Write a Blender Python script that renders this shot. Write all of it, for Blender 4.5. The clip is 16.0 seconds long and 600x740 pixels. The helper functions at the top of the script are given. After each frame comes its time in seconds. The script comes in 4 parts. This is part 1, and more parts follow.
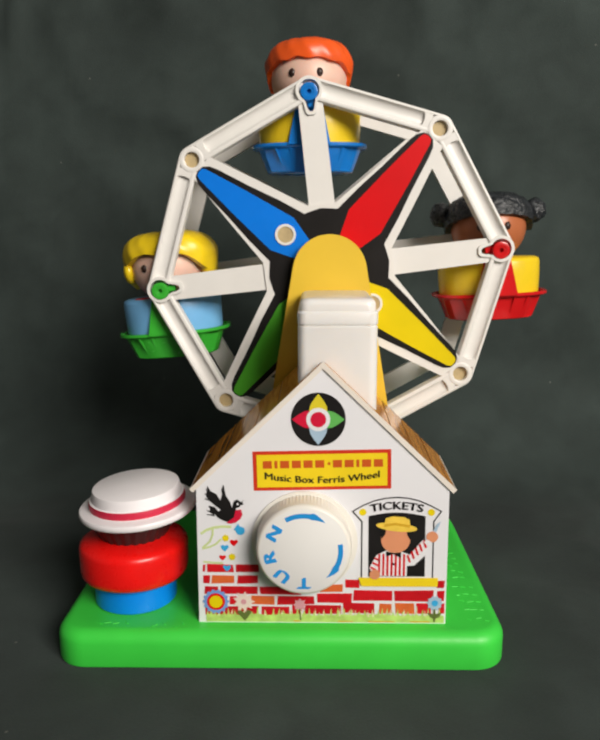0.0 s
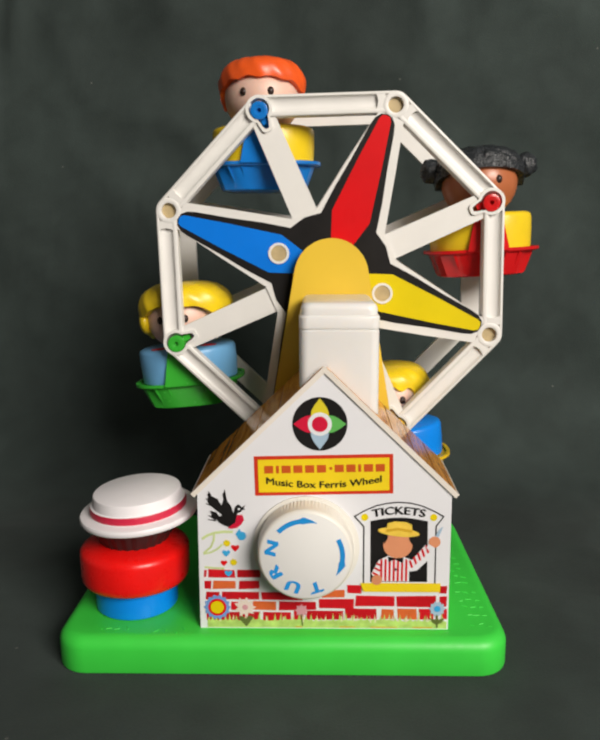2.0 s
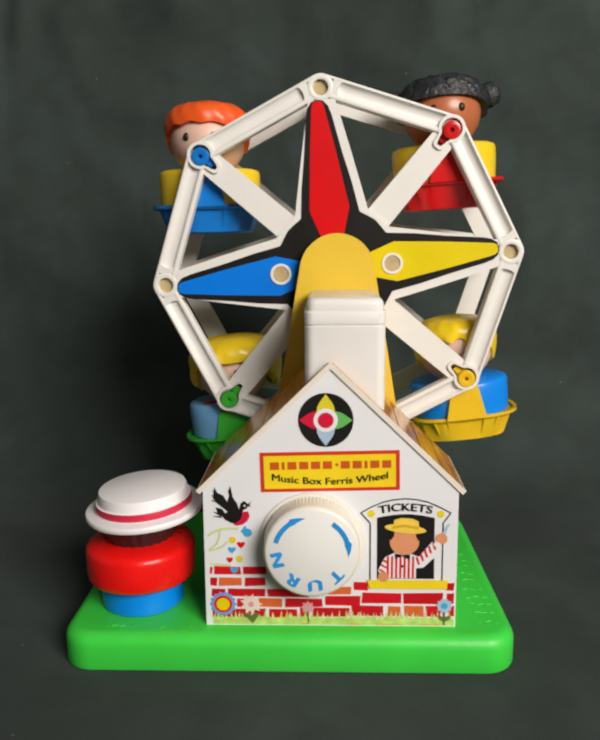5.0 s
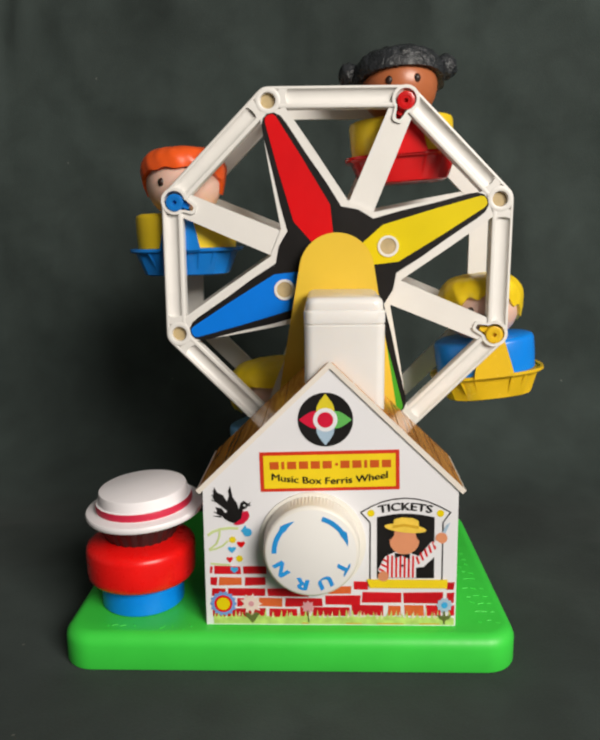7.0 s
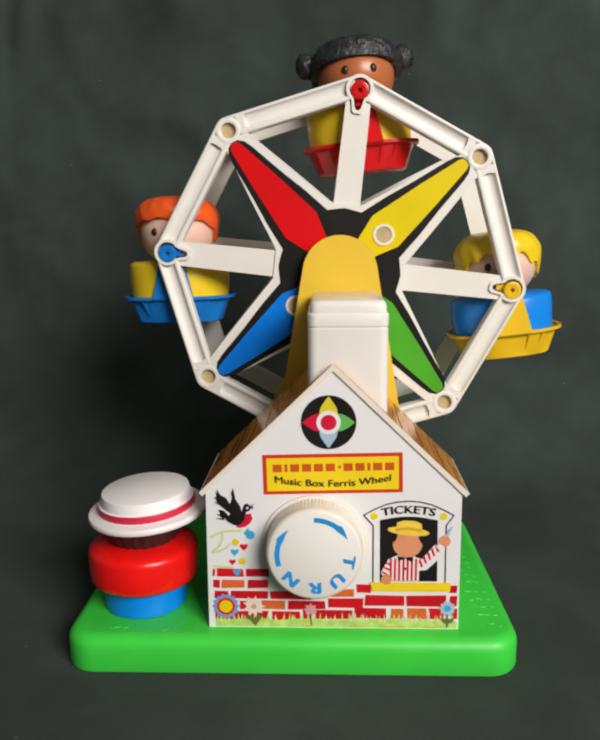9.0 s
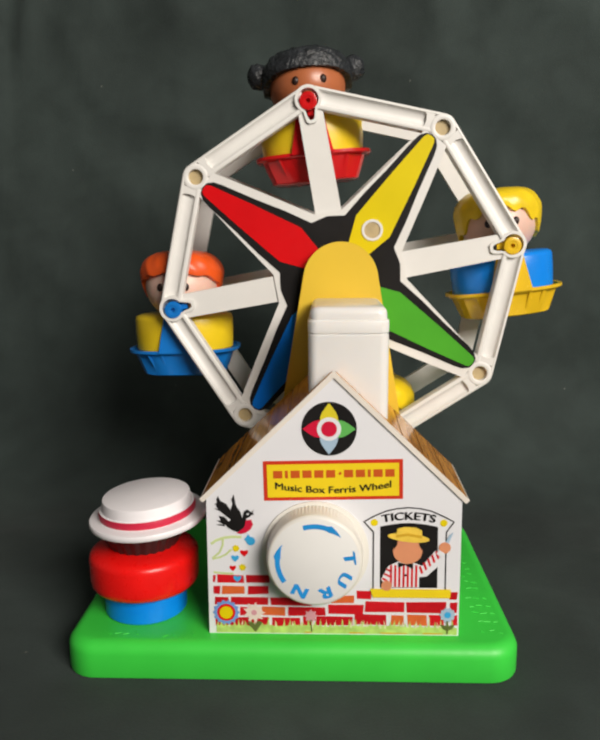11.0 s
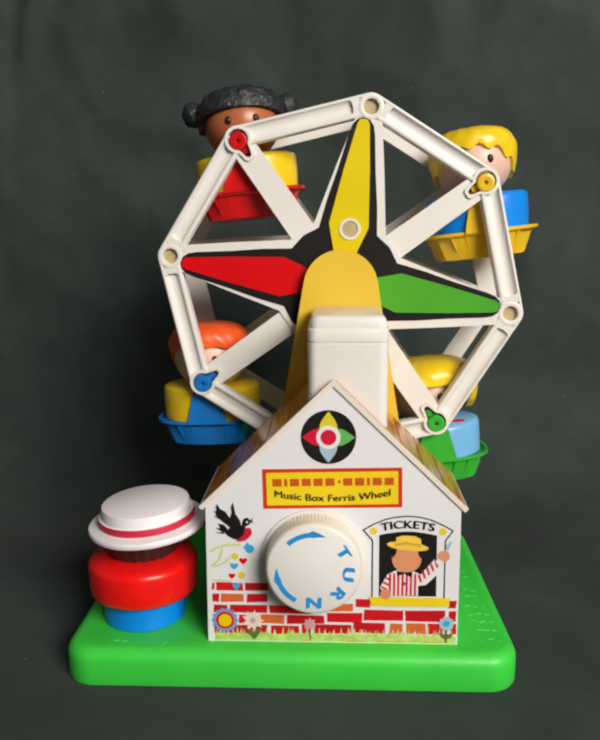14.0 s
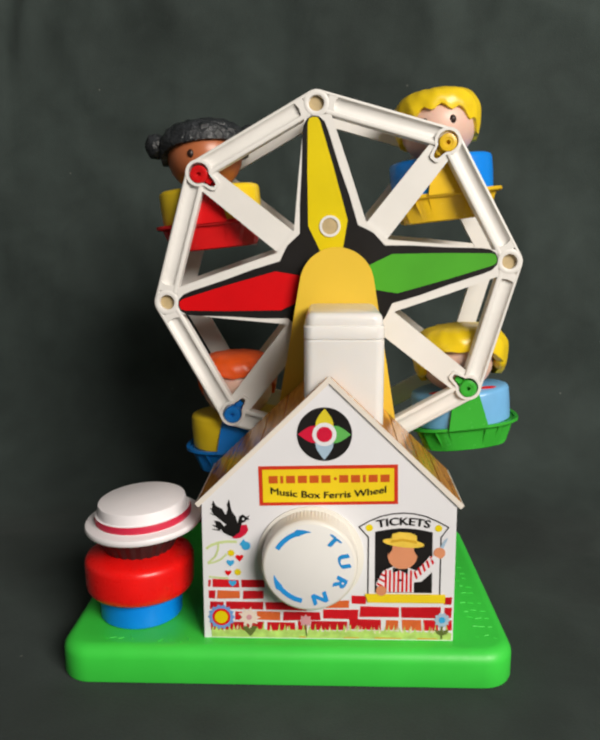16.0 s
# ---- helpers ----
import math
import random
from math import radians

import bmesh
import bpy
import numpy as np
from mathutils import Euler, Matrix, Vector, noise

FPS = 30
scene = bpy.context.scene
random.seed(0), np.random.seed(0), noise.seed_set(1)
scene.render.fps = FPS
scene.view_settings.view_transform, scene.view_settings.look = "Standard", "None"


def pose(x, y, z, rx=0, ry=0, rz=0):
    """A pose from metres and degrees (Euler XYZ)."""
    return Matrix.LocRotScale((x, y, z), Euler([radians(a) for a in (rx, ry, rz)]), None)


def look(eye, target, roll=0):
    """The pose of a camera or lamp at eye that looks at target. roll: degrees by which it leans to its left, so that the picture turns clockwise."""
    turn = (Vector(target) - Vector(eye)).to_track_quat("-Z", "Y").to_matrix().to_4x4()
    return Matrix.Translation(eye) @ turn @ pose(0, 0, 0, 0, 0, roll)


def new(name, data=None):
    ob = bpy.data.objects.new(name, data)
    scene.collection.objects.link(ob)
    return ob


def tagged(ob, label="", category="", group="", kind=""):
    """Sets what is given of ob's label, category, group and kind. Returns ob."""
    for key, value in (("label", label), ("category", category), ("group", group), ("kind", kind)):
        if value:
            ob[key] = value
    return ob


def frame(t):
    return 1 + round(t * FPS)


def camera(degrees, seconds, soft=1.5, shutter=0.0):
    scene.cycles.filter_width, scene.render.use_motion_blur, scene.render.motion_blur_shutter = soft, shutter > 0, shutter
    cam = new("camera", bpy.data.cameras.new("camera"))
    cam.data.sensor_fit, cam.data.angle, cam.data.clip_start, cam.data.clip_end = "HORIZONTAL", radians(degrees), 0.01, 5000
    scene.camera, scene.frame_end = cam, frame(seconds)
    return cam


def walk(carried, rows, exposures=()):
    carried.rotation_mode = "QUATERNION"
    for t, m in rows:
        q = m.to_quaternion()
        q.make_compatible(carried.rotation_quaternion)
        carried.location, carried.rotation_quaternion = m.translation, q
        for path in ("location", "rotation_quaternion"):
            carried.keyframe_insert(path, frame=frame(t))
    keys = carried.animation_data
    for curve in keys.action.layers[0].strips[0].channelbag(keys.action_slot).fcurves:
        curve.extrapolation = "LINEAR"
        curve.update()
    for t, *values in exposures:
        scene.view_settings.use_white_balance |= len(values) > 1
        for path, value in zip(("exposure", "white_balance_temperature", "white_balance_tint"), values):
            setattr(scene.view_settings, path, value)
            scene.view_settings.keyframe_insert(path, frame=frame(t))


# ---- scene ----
# A toy ferris wheel on a dark cloth; built in millimetres, linked in metres.
MM = 0.001
GROUND = -13.8            # cloth under the toy, mm
TOP = 3.4                 # upper face of the green base, mm
HUB = (0.0048, 0.0643, 0.1605)   # wheel hub, front face of the wheel
REAR = (HUB[0], HUB[1] + 0.058, HUB[2] + 0.0028)   # hub of the rear half, on a slightly tilted axle
RIM = 0.0865              # hub to pin
PLAY = 0.0007             # the pins hang a little low in their slots

cam = camera(45.00, 16.0, soft=2.9)
walk(cam, [
    (0.0, pose(-0.0032, -0.3041, 0.1786, 79.287, 0.168, 1.030)),
    (0.5, pose(-0.0033, -0.3042, 0.1784, 79.459, 0.205, 1.084)),
    (1.0, pose(-0.0027, -0.3044, 0.1793, 79.542, 0.222, 1.019)),
    (1.5, pose(-0.0022, -0.3035, 0.1792, 79.633, 0.290, 1.119)),
    (2.0, pose(-0.0029, -0.3029, 0.1787, 79.577, 0.256, 1.191)),
    (2.5, pose(-0.0029, -0.3023, 0.1779, 79.484, 0.285, 1.427)),
    (3.0, pose(-0.0033, -0.3025, 0.1774, 79.397, 0.321, 1.511)),
    (3.5, pose(-0.0033, -0.3026, 0.1770, 79.303, 0.232, 1.488)),
    (4.0, pose(-0.0030, -0.3022, 0.1785, 79.435, 0.294, 1.517)),
    (6.5, pose(-0.0019, -0.3003, 0.1768, 79.153, 0.649, 1.890)),
    (7.0, pose(-0.0015, -0.3009, 0.1783, 79.227, 0.633, 1.803)),
    (7.5, pose(-0.0009, -0.3008, 0.1788, 79.298, 0.581, 1.934)),
    (8.0, pose(-0.0021, -0.3000, 0.1785, 79.286, 0.566, 1.998)),
    (8.5, pose(-0.0023, -0.3001, 0.1790, 79.202, 0.479, 2.012)),
    (9.0, pose(-0.0022, -0.3006, 0.1788, 79.332, 0.522, 1.963)),
    (11.5, pose(-0.0022, -0.3011, 0.1803, 79.625, 0.405, 2.016)),
    (12.0, pose(-0.0026, -0.3006, 0.1797, 79.564, 0.372, 1.982)),
    (12.5, pose(-0.0021, -0.3012, 0.1804, 79.580, 0.345, 1.987)),
    (13.0, pose(-0.0019, -0.3012, 0.1817, 79.771, 0.360, 2.001)),
    (13.5, pose(-0.0020, -0.3014, 0.1825, 79.917, 0.312, 2.126)),
    (14.0, pose(-0.0018, -0.3012, 0.1824, 79.877, 0.245, 2.102)),
    (14.5, pose(-0.0024, -0.3012, 0.1816, 79.748, 0.186, 2.080)),
    (15.0, pose(-0.0018, -0.3013, 0.1815, 79.630, 0.180, 1.990)),
    (15.5, pose(-0.0017, -0.3013, 0.1811, 79.614, 0.154, 1.919)),
    (16.0, pose(-0.0014, -0.3018, 0.1820, 79.745, 0.202, 1.864)),
])

# ---- light ----
world = bpy.data.worlds.new("room_dusk")
scene.world = world
world.use_nodes = True
world.node_tree.nodes["Background"].inputs["Color"].default_value = (0.9, 0.95, 1.0, 1)
world.node_tree.nodes["Background"].inputs["Strength"].default_value = 0.011


def area_lamp(name, eye, target, width, height, watts, color):
    data = bpy.data.lights.new(name, "AREA")
    data.shape, data.size, data.size_y, data.energy, data.color = "RECTANGLE", width, height, watts, color
    lamp = new(name, data)
    lamp.matrix_world = look(eye, target)
    return lamp


area_lamp("window_light", (0.97, -1.45, 1.00), (0, 0.05, 0.1), 0.95, 0.72, 51.5, (1.0, 0.935, 0.848))
scene.view_settings.exposure = 0.0


# ---- materials ----
def material(name, color, rough=0.4, noise_scale=60.0, vary=0.06, bump=0.0, bump_scale=300.0, coat=0.0, metal=0.0, sub=0.0, random_piece=0.0):
    m = bpy.data.materials.new(name)
    m.use_nodes = True
    n, l = m.node_tree.nodes, m.node_tree.links
    b = n["Principled BSDF"]
    co = n.new("ShaderNodeTexCoord")
    tex = n.new("ShaderNodeTexNoise")
    tex.inputs["Scale"].default_value, tex.inputs["Detail"].default_value = noise_scale, 5
    l.new(co.outputs["Object"], tex.inputs["Vector"])
    ramp = n.new("ShaderNodeValToRGB")
    lo = [max(0, c * (1 - vary)) for c in color]
    hi = [min(1, c * (1 + vary)) for c in color]
    ramp.color_ramp.elements[0].position, ramp.color_ramp.elements[1].position = 0.3, 0.7
    ramp.color_ramp.elements[0].color, ramp.color_ramp.elements[1].color = (*lo, 1), (*hi, 1)
    l.new(tex.outputs["Fac"], ramp.inputs["Fac"])
    out = ramp.outputs["Color"]
    if random_piece:
        info, hsv, mp = n.new("ShaderNodeObjectInfo"), n.new("ShaderNodeHueSaturation"), n.new("ShaderNodeMapRange")
        mp.inputs["To Min"].default_value, mp.inputs["To Max"].default_value = 1 - random_piece, 1 + random_piece
        l.new(info.outputs["Random"], mp.inputs["Value"])
        l.new(mp.outputs["Result"], hsv.inputs["Value"])
        l.new(out, hsv.inputs["Color"])
        out = hsv.outputs["Color"]
    l.new(out, b.inputs["Base Color"])
    fine = n.new("ShaderNodeTexNoise")
    fine.inputs["Scale"].default_value, fine.inputs["Detail"].default_value = bump_scale, 4
    l.new(co.outputs["Object"], fine.inputs["Vector"])
    rr = n.new("ShaderNodeMapRange")
    rr.inputs["To Min"].default_value, rr.inputs["To Max"].default_value = rough * 0.8, min(1, rough * 1.25)
    l.new(fine.outputs["Fac"], rr.inputs["Value"])
    l.new(rr.outputs["Result"], b.inputs["Roughness"])
    b.inputs["Metallic"].default_value = metal
    if name.endswith("print"):
        b.inputs["Specular IOR Level"].default_value = 0.16
    b.inputs["Coat Weight"].default_value = coat
    b.inputs["Coat Roughness"].default_value = 0.08
    if sub:
        b.inputs["Subsurface Weight"].default_value = sub
        b.inputs["Subsurface Scale"].default_value = 0.004
    if bump:
        bp = n.new("ShaderNodeBump")
        bp.inputs["Strength"].default_value, bp.inputs["Distance"].default_value = bump, 0.0006
        l.new(fine.outputs["Fac"], bp.inputs["Height"])
        l.new(bp.outputs["Normal"], b.inputs["Normal"])
    return m


def cloth_material():
    m = material("dark_cloth", (0.0325, 0.0440, 0.0412), 0.85, 9.0, 0.24, 0.3, 900.0)
    b = m.node_tree.nodes["Principled BSDF"]
    b.inputs["Sheen Weight"].default_value = 0.04
    b.inputs["Specular IOR Level"].default_value = 0.2
    # a little pale lint
    n, l = m.node_tree.nodes, m.node_tree.links
    co, vor, mp, mix = n.new("ShaderNodeTexCoord"), n.new("ShaderNodeTexVoronoi"), n.new("ShaderNodeMapRange"), n.new("ShaderNodeMixRGB")
    vor.inputs["Scale"].default_value = 34
    mp.inputs["From Min"].default_value, mp.inputs["From Max"].default_value = 0.022, 0.03
    mp.inputs["To Min"].default_value, mp.inputs["To Max"].default_value = 0.35, 0.0
    l.new(co.outputs["Object"], vor.inputs["Vector"])
    l.new(vor.outputs["Distance"], mp.inputs["Value"])
    l.new(mp.outputs["Result"], mix.inputs["Fac"])
    # slightly uneven tone over the whole sheet
    mottle, span, tone = n.new("ShaderNodeTexNoise"), n.new("ShaderNodeMapRange"), n.new("ShaderNodeHueSaturation")
    mottle.inputs["Scale"].default_value, mottle.inputs["Detail"].default_value, mottle.inputs["Distortion"].default_value = 38, 4, 0.6
    span.inputs["From Min"].default_value, span.inputs["From Max"].default_value = 0.3, 0.7
    span.inputs["To Min"].default_value, span.inputs["To Max"].default_value = 0.9, 1.1
    l.new(co.outputs["Object"], mottle.inputs["Vector"])
    l.new(mottle.outputs["Fac"], span.inputs["Value"])
    l.new(span.outputs["Result"], tone.inputs["Value"])
    l.new(b.inputs["Base Color"].links[0].from_socket, tone.inputs["Color"])
    l.new(tone.outputs["Color"], mix.inputs["Color1"])
    mix.inputs["Color2"].default_value = (0.22, 0.22, 0.2, 1)
    l.new(mix.outputs["Color"], b.inputs["Base Color"])
    return m


def wood_print_material():
    m = bpy.data.materials.new("wood_plank_print")
    m.use_nodes = True
    n, l = m.node_tree.nodes, m.node_tree.links
    b = n["Principled BSDF"]
    co, mp = n.new("ShaderNodeTexCoord"), n.new("ShaderNodeMapping")
    mp.inputs["Scale"].default_value = (1.0, 0.12, 1.0)
    tex = n.new("ShaderNodeTexNoise")
    tex.inputs["Scale"].default_value, tex.inputs["Detail"].default_value, tex.inputs["Distortion"].default_value = 220, 6, 1.2
    ramp = n.new("ShaderNodeValToRGB")
    ramp.color_ramp.elements[0].position, ramp.color_ramp.elements[1].position = 0.32, 0.66
    ramp.color_ramp.elements[0].color, ramp.color_ramp.elements[1].color = (0.40, 0.135, 0.014, 1), (0.74, 0.34, 0.055, 1)
    info, hsv, rng = n.new("ShaderNodeObjectInfo"), n.new("ShaderNodeHueSaturation"), n.new("ShaderNodeMapRange")
    rng.inputs["To Min"].default_value, rng.inputs["To Max"].default_value = 0.8, 1.2
    l.new(co.outputs["Object"], mp.inputs["Vector"])
    l.new(mp.outputs["Vector"], tex.inputs["Vector"])
    l.new(tex.outputs["Fac"], ramp.inputs["Fac"])
    l.new(info.outputs["Random"], rng.inputs["Value"])
    l.new(rng.outputs["Result"], hsv.inputs["Value"])
    l.new(ramp.outputs["Color"], hsv.inputs["Color"])
    l.new(hsv.outputs["Color"], b.inputs["Base Color"])
    b.inputs["Roughness"].default_value = 0.17
    b.inputs["Specular IOR Level"].default_value = 0.14
    return m


CLOTH = cloth_material()
WALL = material("painted_wall", (0.22, 0.215, 0.21), 0.8, 3, 0.05, 0.1)
FLOORING = material("room_floor", (0.10, 0.078, 0.06), 0.5, 5, 0.2)
GREEN = material("green_plastic", (0.043, 0.605, 0.055), 0.44, 40, 0.05, 0.05, 500)
WHITE = material("white_plastic", (0.755, 0.74, 0.715), 0.36, 45, 0.03, 0.06, 400)
CREAM = material("cream_plastic", (0.76, 0.735, 0.68), 0.38, 45, 0.03, 0.04, 400)
CHIMNEY = material("chimney_plastic", (0.77, 0.755, 0.74), 0.22, 45, 0.02, 0.02, 300, sub=0.6)
CHIMNEY.node_tree.nodes["Principled BSDF"].inputs["Subsurface Scale"].default_value = 0.005
CHIMNEY.node_tree.nodes["Principled BSDF"].inputs["Subsurface Radius"].default_value = (1.0, 0.9, 0.8)
PAPER = material("white_litho_paper", (0.75, 0.75, 0.785), 0.3, 30, 0.02, 0.02, 300)
TOWER = material("yellow_plastic", (0.75, 0.505, 0.045), 0.3, 30, 0.05, 0.04, 350)
BLACK = material("black_print", (0.012, 0.011, 0.011), 0.42, 60, 0.2, 0.03, 500)
TAN = material("tan_peg", (0.47, 0.36, 0.19), 0.5, 200, 0.12)
P_RED = material("red_print", (0.64, 0.003, 0.006), 0.42, 40, 0.06)
P_BLUE = material("blue_print", (0.002, 0.18, 0.74), 0.42, 40, 0.06)
P_YELLOW = material("yellow_print", (0.71, 0.56, 0.004), 0.42, 40, 0.05)
P_GREEN = material("green_print", (0.07, 0.36, 0.025), 0.42, 40, 0.06)
B_RED = material("red_plastic", (0.56, 0.008, 0.01), 0.2, 60, 0.08, 0.04)
B_BLUE = material("blue_plastic", (0.008, 0.17, 0.56), 0.2, 60, 0.08, 0.04)
B_GREEN = material("gondola_green_plastic", (0.04, 0.40, 0.035), 0.25, 60, 0.08, 0.04)
B_YELLOW = material("gondola_yellow_plastic", (0.74, 0.47, 0.014), 0.25, 60, 0.08, 0.04)
D_YELLOW = material("doll_yellow", (0.79, 0.56, 0.014), 0.3, 60, 0.07)
D_SKY = material("doll_light_blue", (0.17, 0.44, 0.76), 0.3, 60, 0.07)
D_BLUE = material("doll_blue", (0.002, 0.225, 0.80), 0.3, 60, 0.07)
D_RED = material("doll_red", (0.79, 0.007, 0.006), 0.28, 60, 0.08, 0.03)
HAIR_RED = material("orange_hair", (0.80, 0.10, 0.013), 0.33, 90, 0.12, 0.1, 250)
HAIR_BLOND = material("blond_hair", (0.80, 0.57, 0.012), 0.3, 90, 0.1, 0.08, 250)
HAIR_BLACK = material("black_hair", (0.022, 0.025, 0.029), 0.27, 160, 0.4, 1.0, 420)
HAIR_BLACK.node_tree.nodes["Bump"].inputs["Distance"].default_value = 0.0016
SKIN = material("light_skin_plastic", (0.73, 0.48, 0.39), 0.42, 60, 0.06, sub=0.1)
SKIN_DARK = material("brown_skin_plastic", (0.41, 0.125, 0.048), 0.32, 60, 0.08)
EYE = material("dark_eye", (0.025, 0.010, 0.007), 0.4)
HAT = material("white_hat_plastic", (0.84, 0.81, 0.84), 0.38, 60, 0.03, 0.05, 400)
HAT_BAND = material("red_hat_band", (0.58, 0.02, 0.06), 0.4)
ROOF_EDGE = material("roof_edge_plastic", (0.76, 0.70, 0.63), 0.35, 60, 0.04)
ROOF_DARK = material("dark_seam", (0.12, 0.042, 0.012), 0.4)
E_RED = material("crimson_print", (0.58, 0.012, 0.045), 0.34, 60, 0.06)
E_GREEN = material("soft_green_print", (0.12, 0.44, 0.10), 0.34, 60, 0.06)
E_YELLOW = material("soft_yellow_print", (0.68, 0.57, 0.03), 0.34, 60, 0.06)
NECK = material("ribbed_black_plastic", (0.022, 0.019, 0.019), 0.34, 80, 0.2)
PLANK = wood_print_material()
BRICK = material("red_brick_print", (0.54, 0.010, 0.017), 0.32, 200, 0.08, random_piece=0.12)
BRICK_ORANGE = material("orange_brick_print", (0.66, 0.13, 0.035), 0.32, 200, 0.08)
GRASS = material("grass_print", (0.45, 0.62, 0.16), 0.35, 250, 0.2)
PALE_TUFT = material("pale_grass_print", (0.70, 0.70, 0.42), 0.35, 250, 0.12)
STEM = material("pale_green_print", (0.55, 0.64, 0.30), 0.35, 100, 0.1)
LEAF = material("dark_leaf_print", (0.12, 0.15, 0.04), 0.35)
SIGN_RED = material("sign_border_red", (0.58, 0.035, 0.012), 0.3)
STRAW_DARK = material("dark_straw_print", (0.62, 0.37, 0.03), 0.32)
STRAW = material("straw_print", (0.80, 0.55, 0.075), 0.32, 200, 0.1)
SIGN_YELLOW = material("sign_yellow", (0.84, 0.62, 0.015), 0.3, 60, 0.05)
SIGN_LETTER = material("sign_orange_red", (0.55, 0.09, 0.012), 0.35)
SKY_PRINT = material("light_blue_print", (0.045, 0.36, 0.68), 0.32)
PALE_BLUE = material("pale_blue_print", (0.36, 0.49, 0.62), 0.32)
PETAL_BLUE = material("flower_blue_print", (0.16, 0.30, 0.62), 0.32)
PINK = material("pink_print", (0.62, 0.30, 0.34), 0.32)
FLESH = material("flesh_print", (0.66, 0.27, 0.14), 0.32)
LETTER_BLUE = material("knob_blue_print", (0.02, 0.27, 0.66), 0.32)
KNOB_FACE = material("knob_face_plastic", (0.77, 0.765, 0.75), 0.3, 40, 0.02, 0.02, 300)
SKIRT = material("cream_flower_print", (0.74, 0.62, 0.55), 0.35)


# ---- mesh helpers (millimetres) ----
def part(name, bm, mats, parent=None, label="", sharp=32):
    bmesh.ops.recalc_face_normals(bm, faces=bm.faces[:])
    for e in bm.edges:
        e.smooth = len(e.link_faces) == 2 and e.calc_face_angle(9) < radians(sharp)
    for fc in bm.faces:
        fc.smooth = True
    for v in bm.verts:
        v.co *= MM
    me = bpy.data.meshes.new(name)
    bm.to_mesh(me)
    bm.free()
    for m in (mats if isinstance(mats, (list, tuple)) else [mats]):
        me.materials.append(m)
    ob = new(name, me)
    if parent:
        ob.parent = parent
    if label:
        tagged(ob, label)
    return ob


def prism(bm, poly, y0, y1, mat=0):
    """A polygon in x, z pushed from depth y0 to y1."""
    a = [bm.verts.new((x, y0, z)) for x, z in poly]
    b = [bm.verts.new((x, y1, z)) for x, z in poly]
    fs = [bm.faces.new(a), bm.faces.new(b[::-1])]
    for i in range(len(a)):
        j = (i + 1) % len(a)
        fs.append(bm.faces.new((a[i], b[i], b[j], a[j])))
    for fc in fs:
        fc.material_index = mat
    return fs


def ring(bm, outer, inner, y0, y1, mat=0):
    n = len(outer)
    v = [[bm.verts.new((x, y, z)) for x, z in p] for p, y in ((outer, y0), (inner, y0), (inner, y1), (outer, y1))]
    for k in range(4):
        for i in range(n):
            j = (i + 1) % n
            bm.faces.new((v[k][i], v[k][j], v[(k + 1) % 4][j], v[(k + 1) % 4][i])).material_index = mat


def circle(cx, cz, r, n=24, rz=None, turn=0.0):
    rz = r if rz is None else rz
    out = []
    for i in range(n):
        a = 2 * math.pi * i / n
        x, z = r * math.cos(a), rz * math.sin(a)
        c, s = math.cos(radians(turn)), math.sin(radians(turn))
        out.append((cx + x * c - z * s, cz + x * s + z * c))
    return out


def lathe(bm, profile, n=48, mats=None, centre=(0, 0, 0), tilt=None, sx=1.0, sy=1.0):
    """Turns (r, z) points about z; closes the ends where r is 0."""
    rows = []
    for r, z in profile:
        if r < 1e-6:
            rows.append([bm.verts.new((0, 0, z))])
        else:
            rows.append([bm.verts.new((r * sx * math.cos(2 * math.pi * i / n), r * sy * math.sin(2 * math.pi * i / n), z)) for i in range(n)])
    for k in range(len(rows) - 1):
        a, b = rows[k], rows[k + 1]
        for i in range(n):
            j = (i + 1) % n
            if len(a) == 1 and len(b) == 1:
                continue
            if len(a) == 1:
                fc = bm.faces.new((a[0], b[j], b[i]))
            elif len(b) == 1:
                fc = bm.faces.new((a[i], a[j], b[0]))
            else:
                fc = bm.faces.new((a[i], a[j], b[j], b[i]))
            fc.material_index = mats[k] if mats else 0
    m = Matrix.Translation(centre) @ (tilt or Matrix())
    for row in rows:
        for v in row:
            v.co = m @ v.co


def bevelled(bm, width, segments=3, angle=40):
    edges = [e for e in bm.edges if len(e.link_faces) == 2 and e.calc_face_angle(0) > radians(angle)]
    bmesh.ops.bevel(bm, geom=edges, offset=width, segments=segments, affect="EDGES", profile=0.5, clamp_overlap=True)


def box(bm, x0, x1, y0, y1, z0, z1, mat=0):
    return prism(bm, [(x0, z0), (x1, z0), (x1, z1), (x0, z1)], y0, y1, mat)


def rounded(x0, x1, y0, y1, r, n=10):
    out = []
    for cx, cy, a0 in ((x1 - r, y1 - r, 0), (x0 + r, y1 - r, 90), (x0 + r, y0 + r, 180), (x1 - r, y0 + r, 270)):
        for i in range(n + 1):
            a = radians(a0 + 90 * i / n)
            out.append((cx + r * math.cos(a), cy + r * math.sin(a)))
    return out


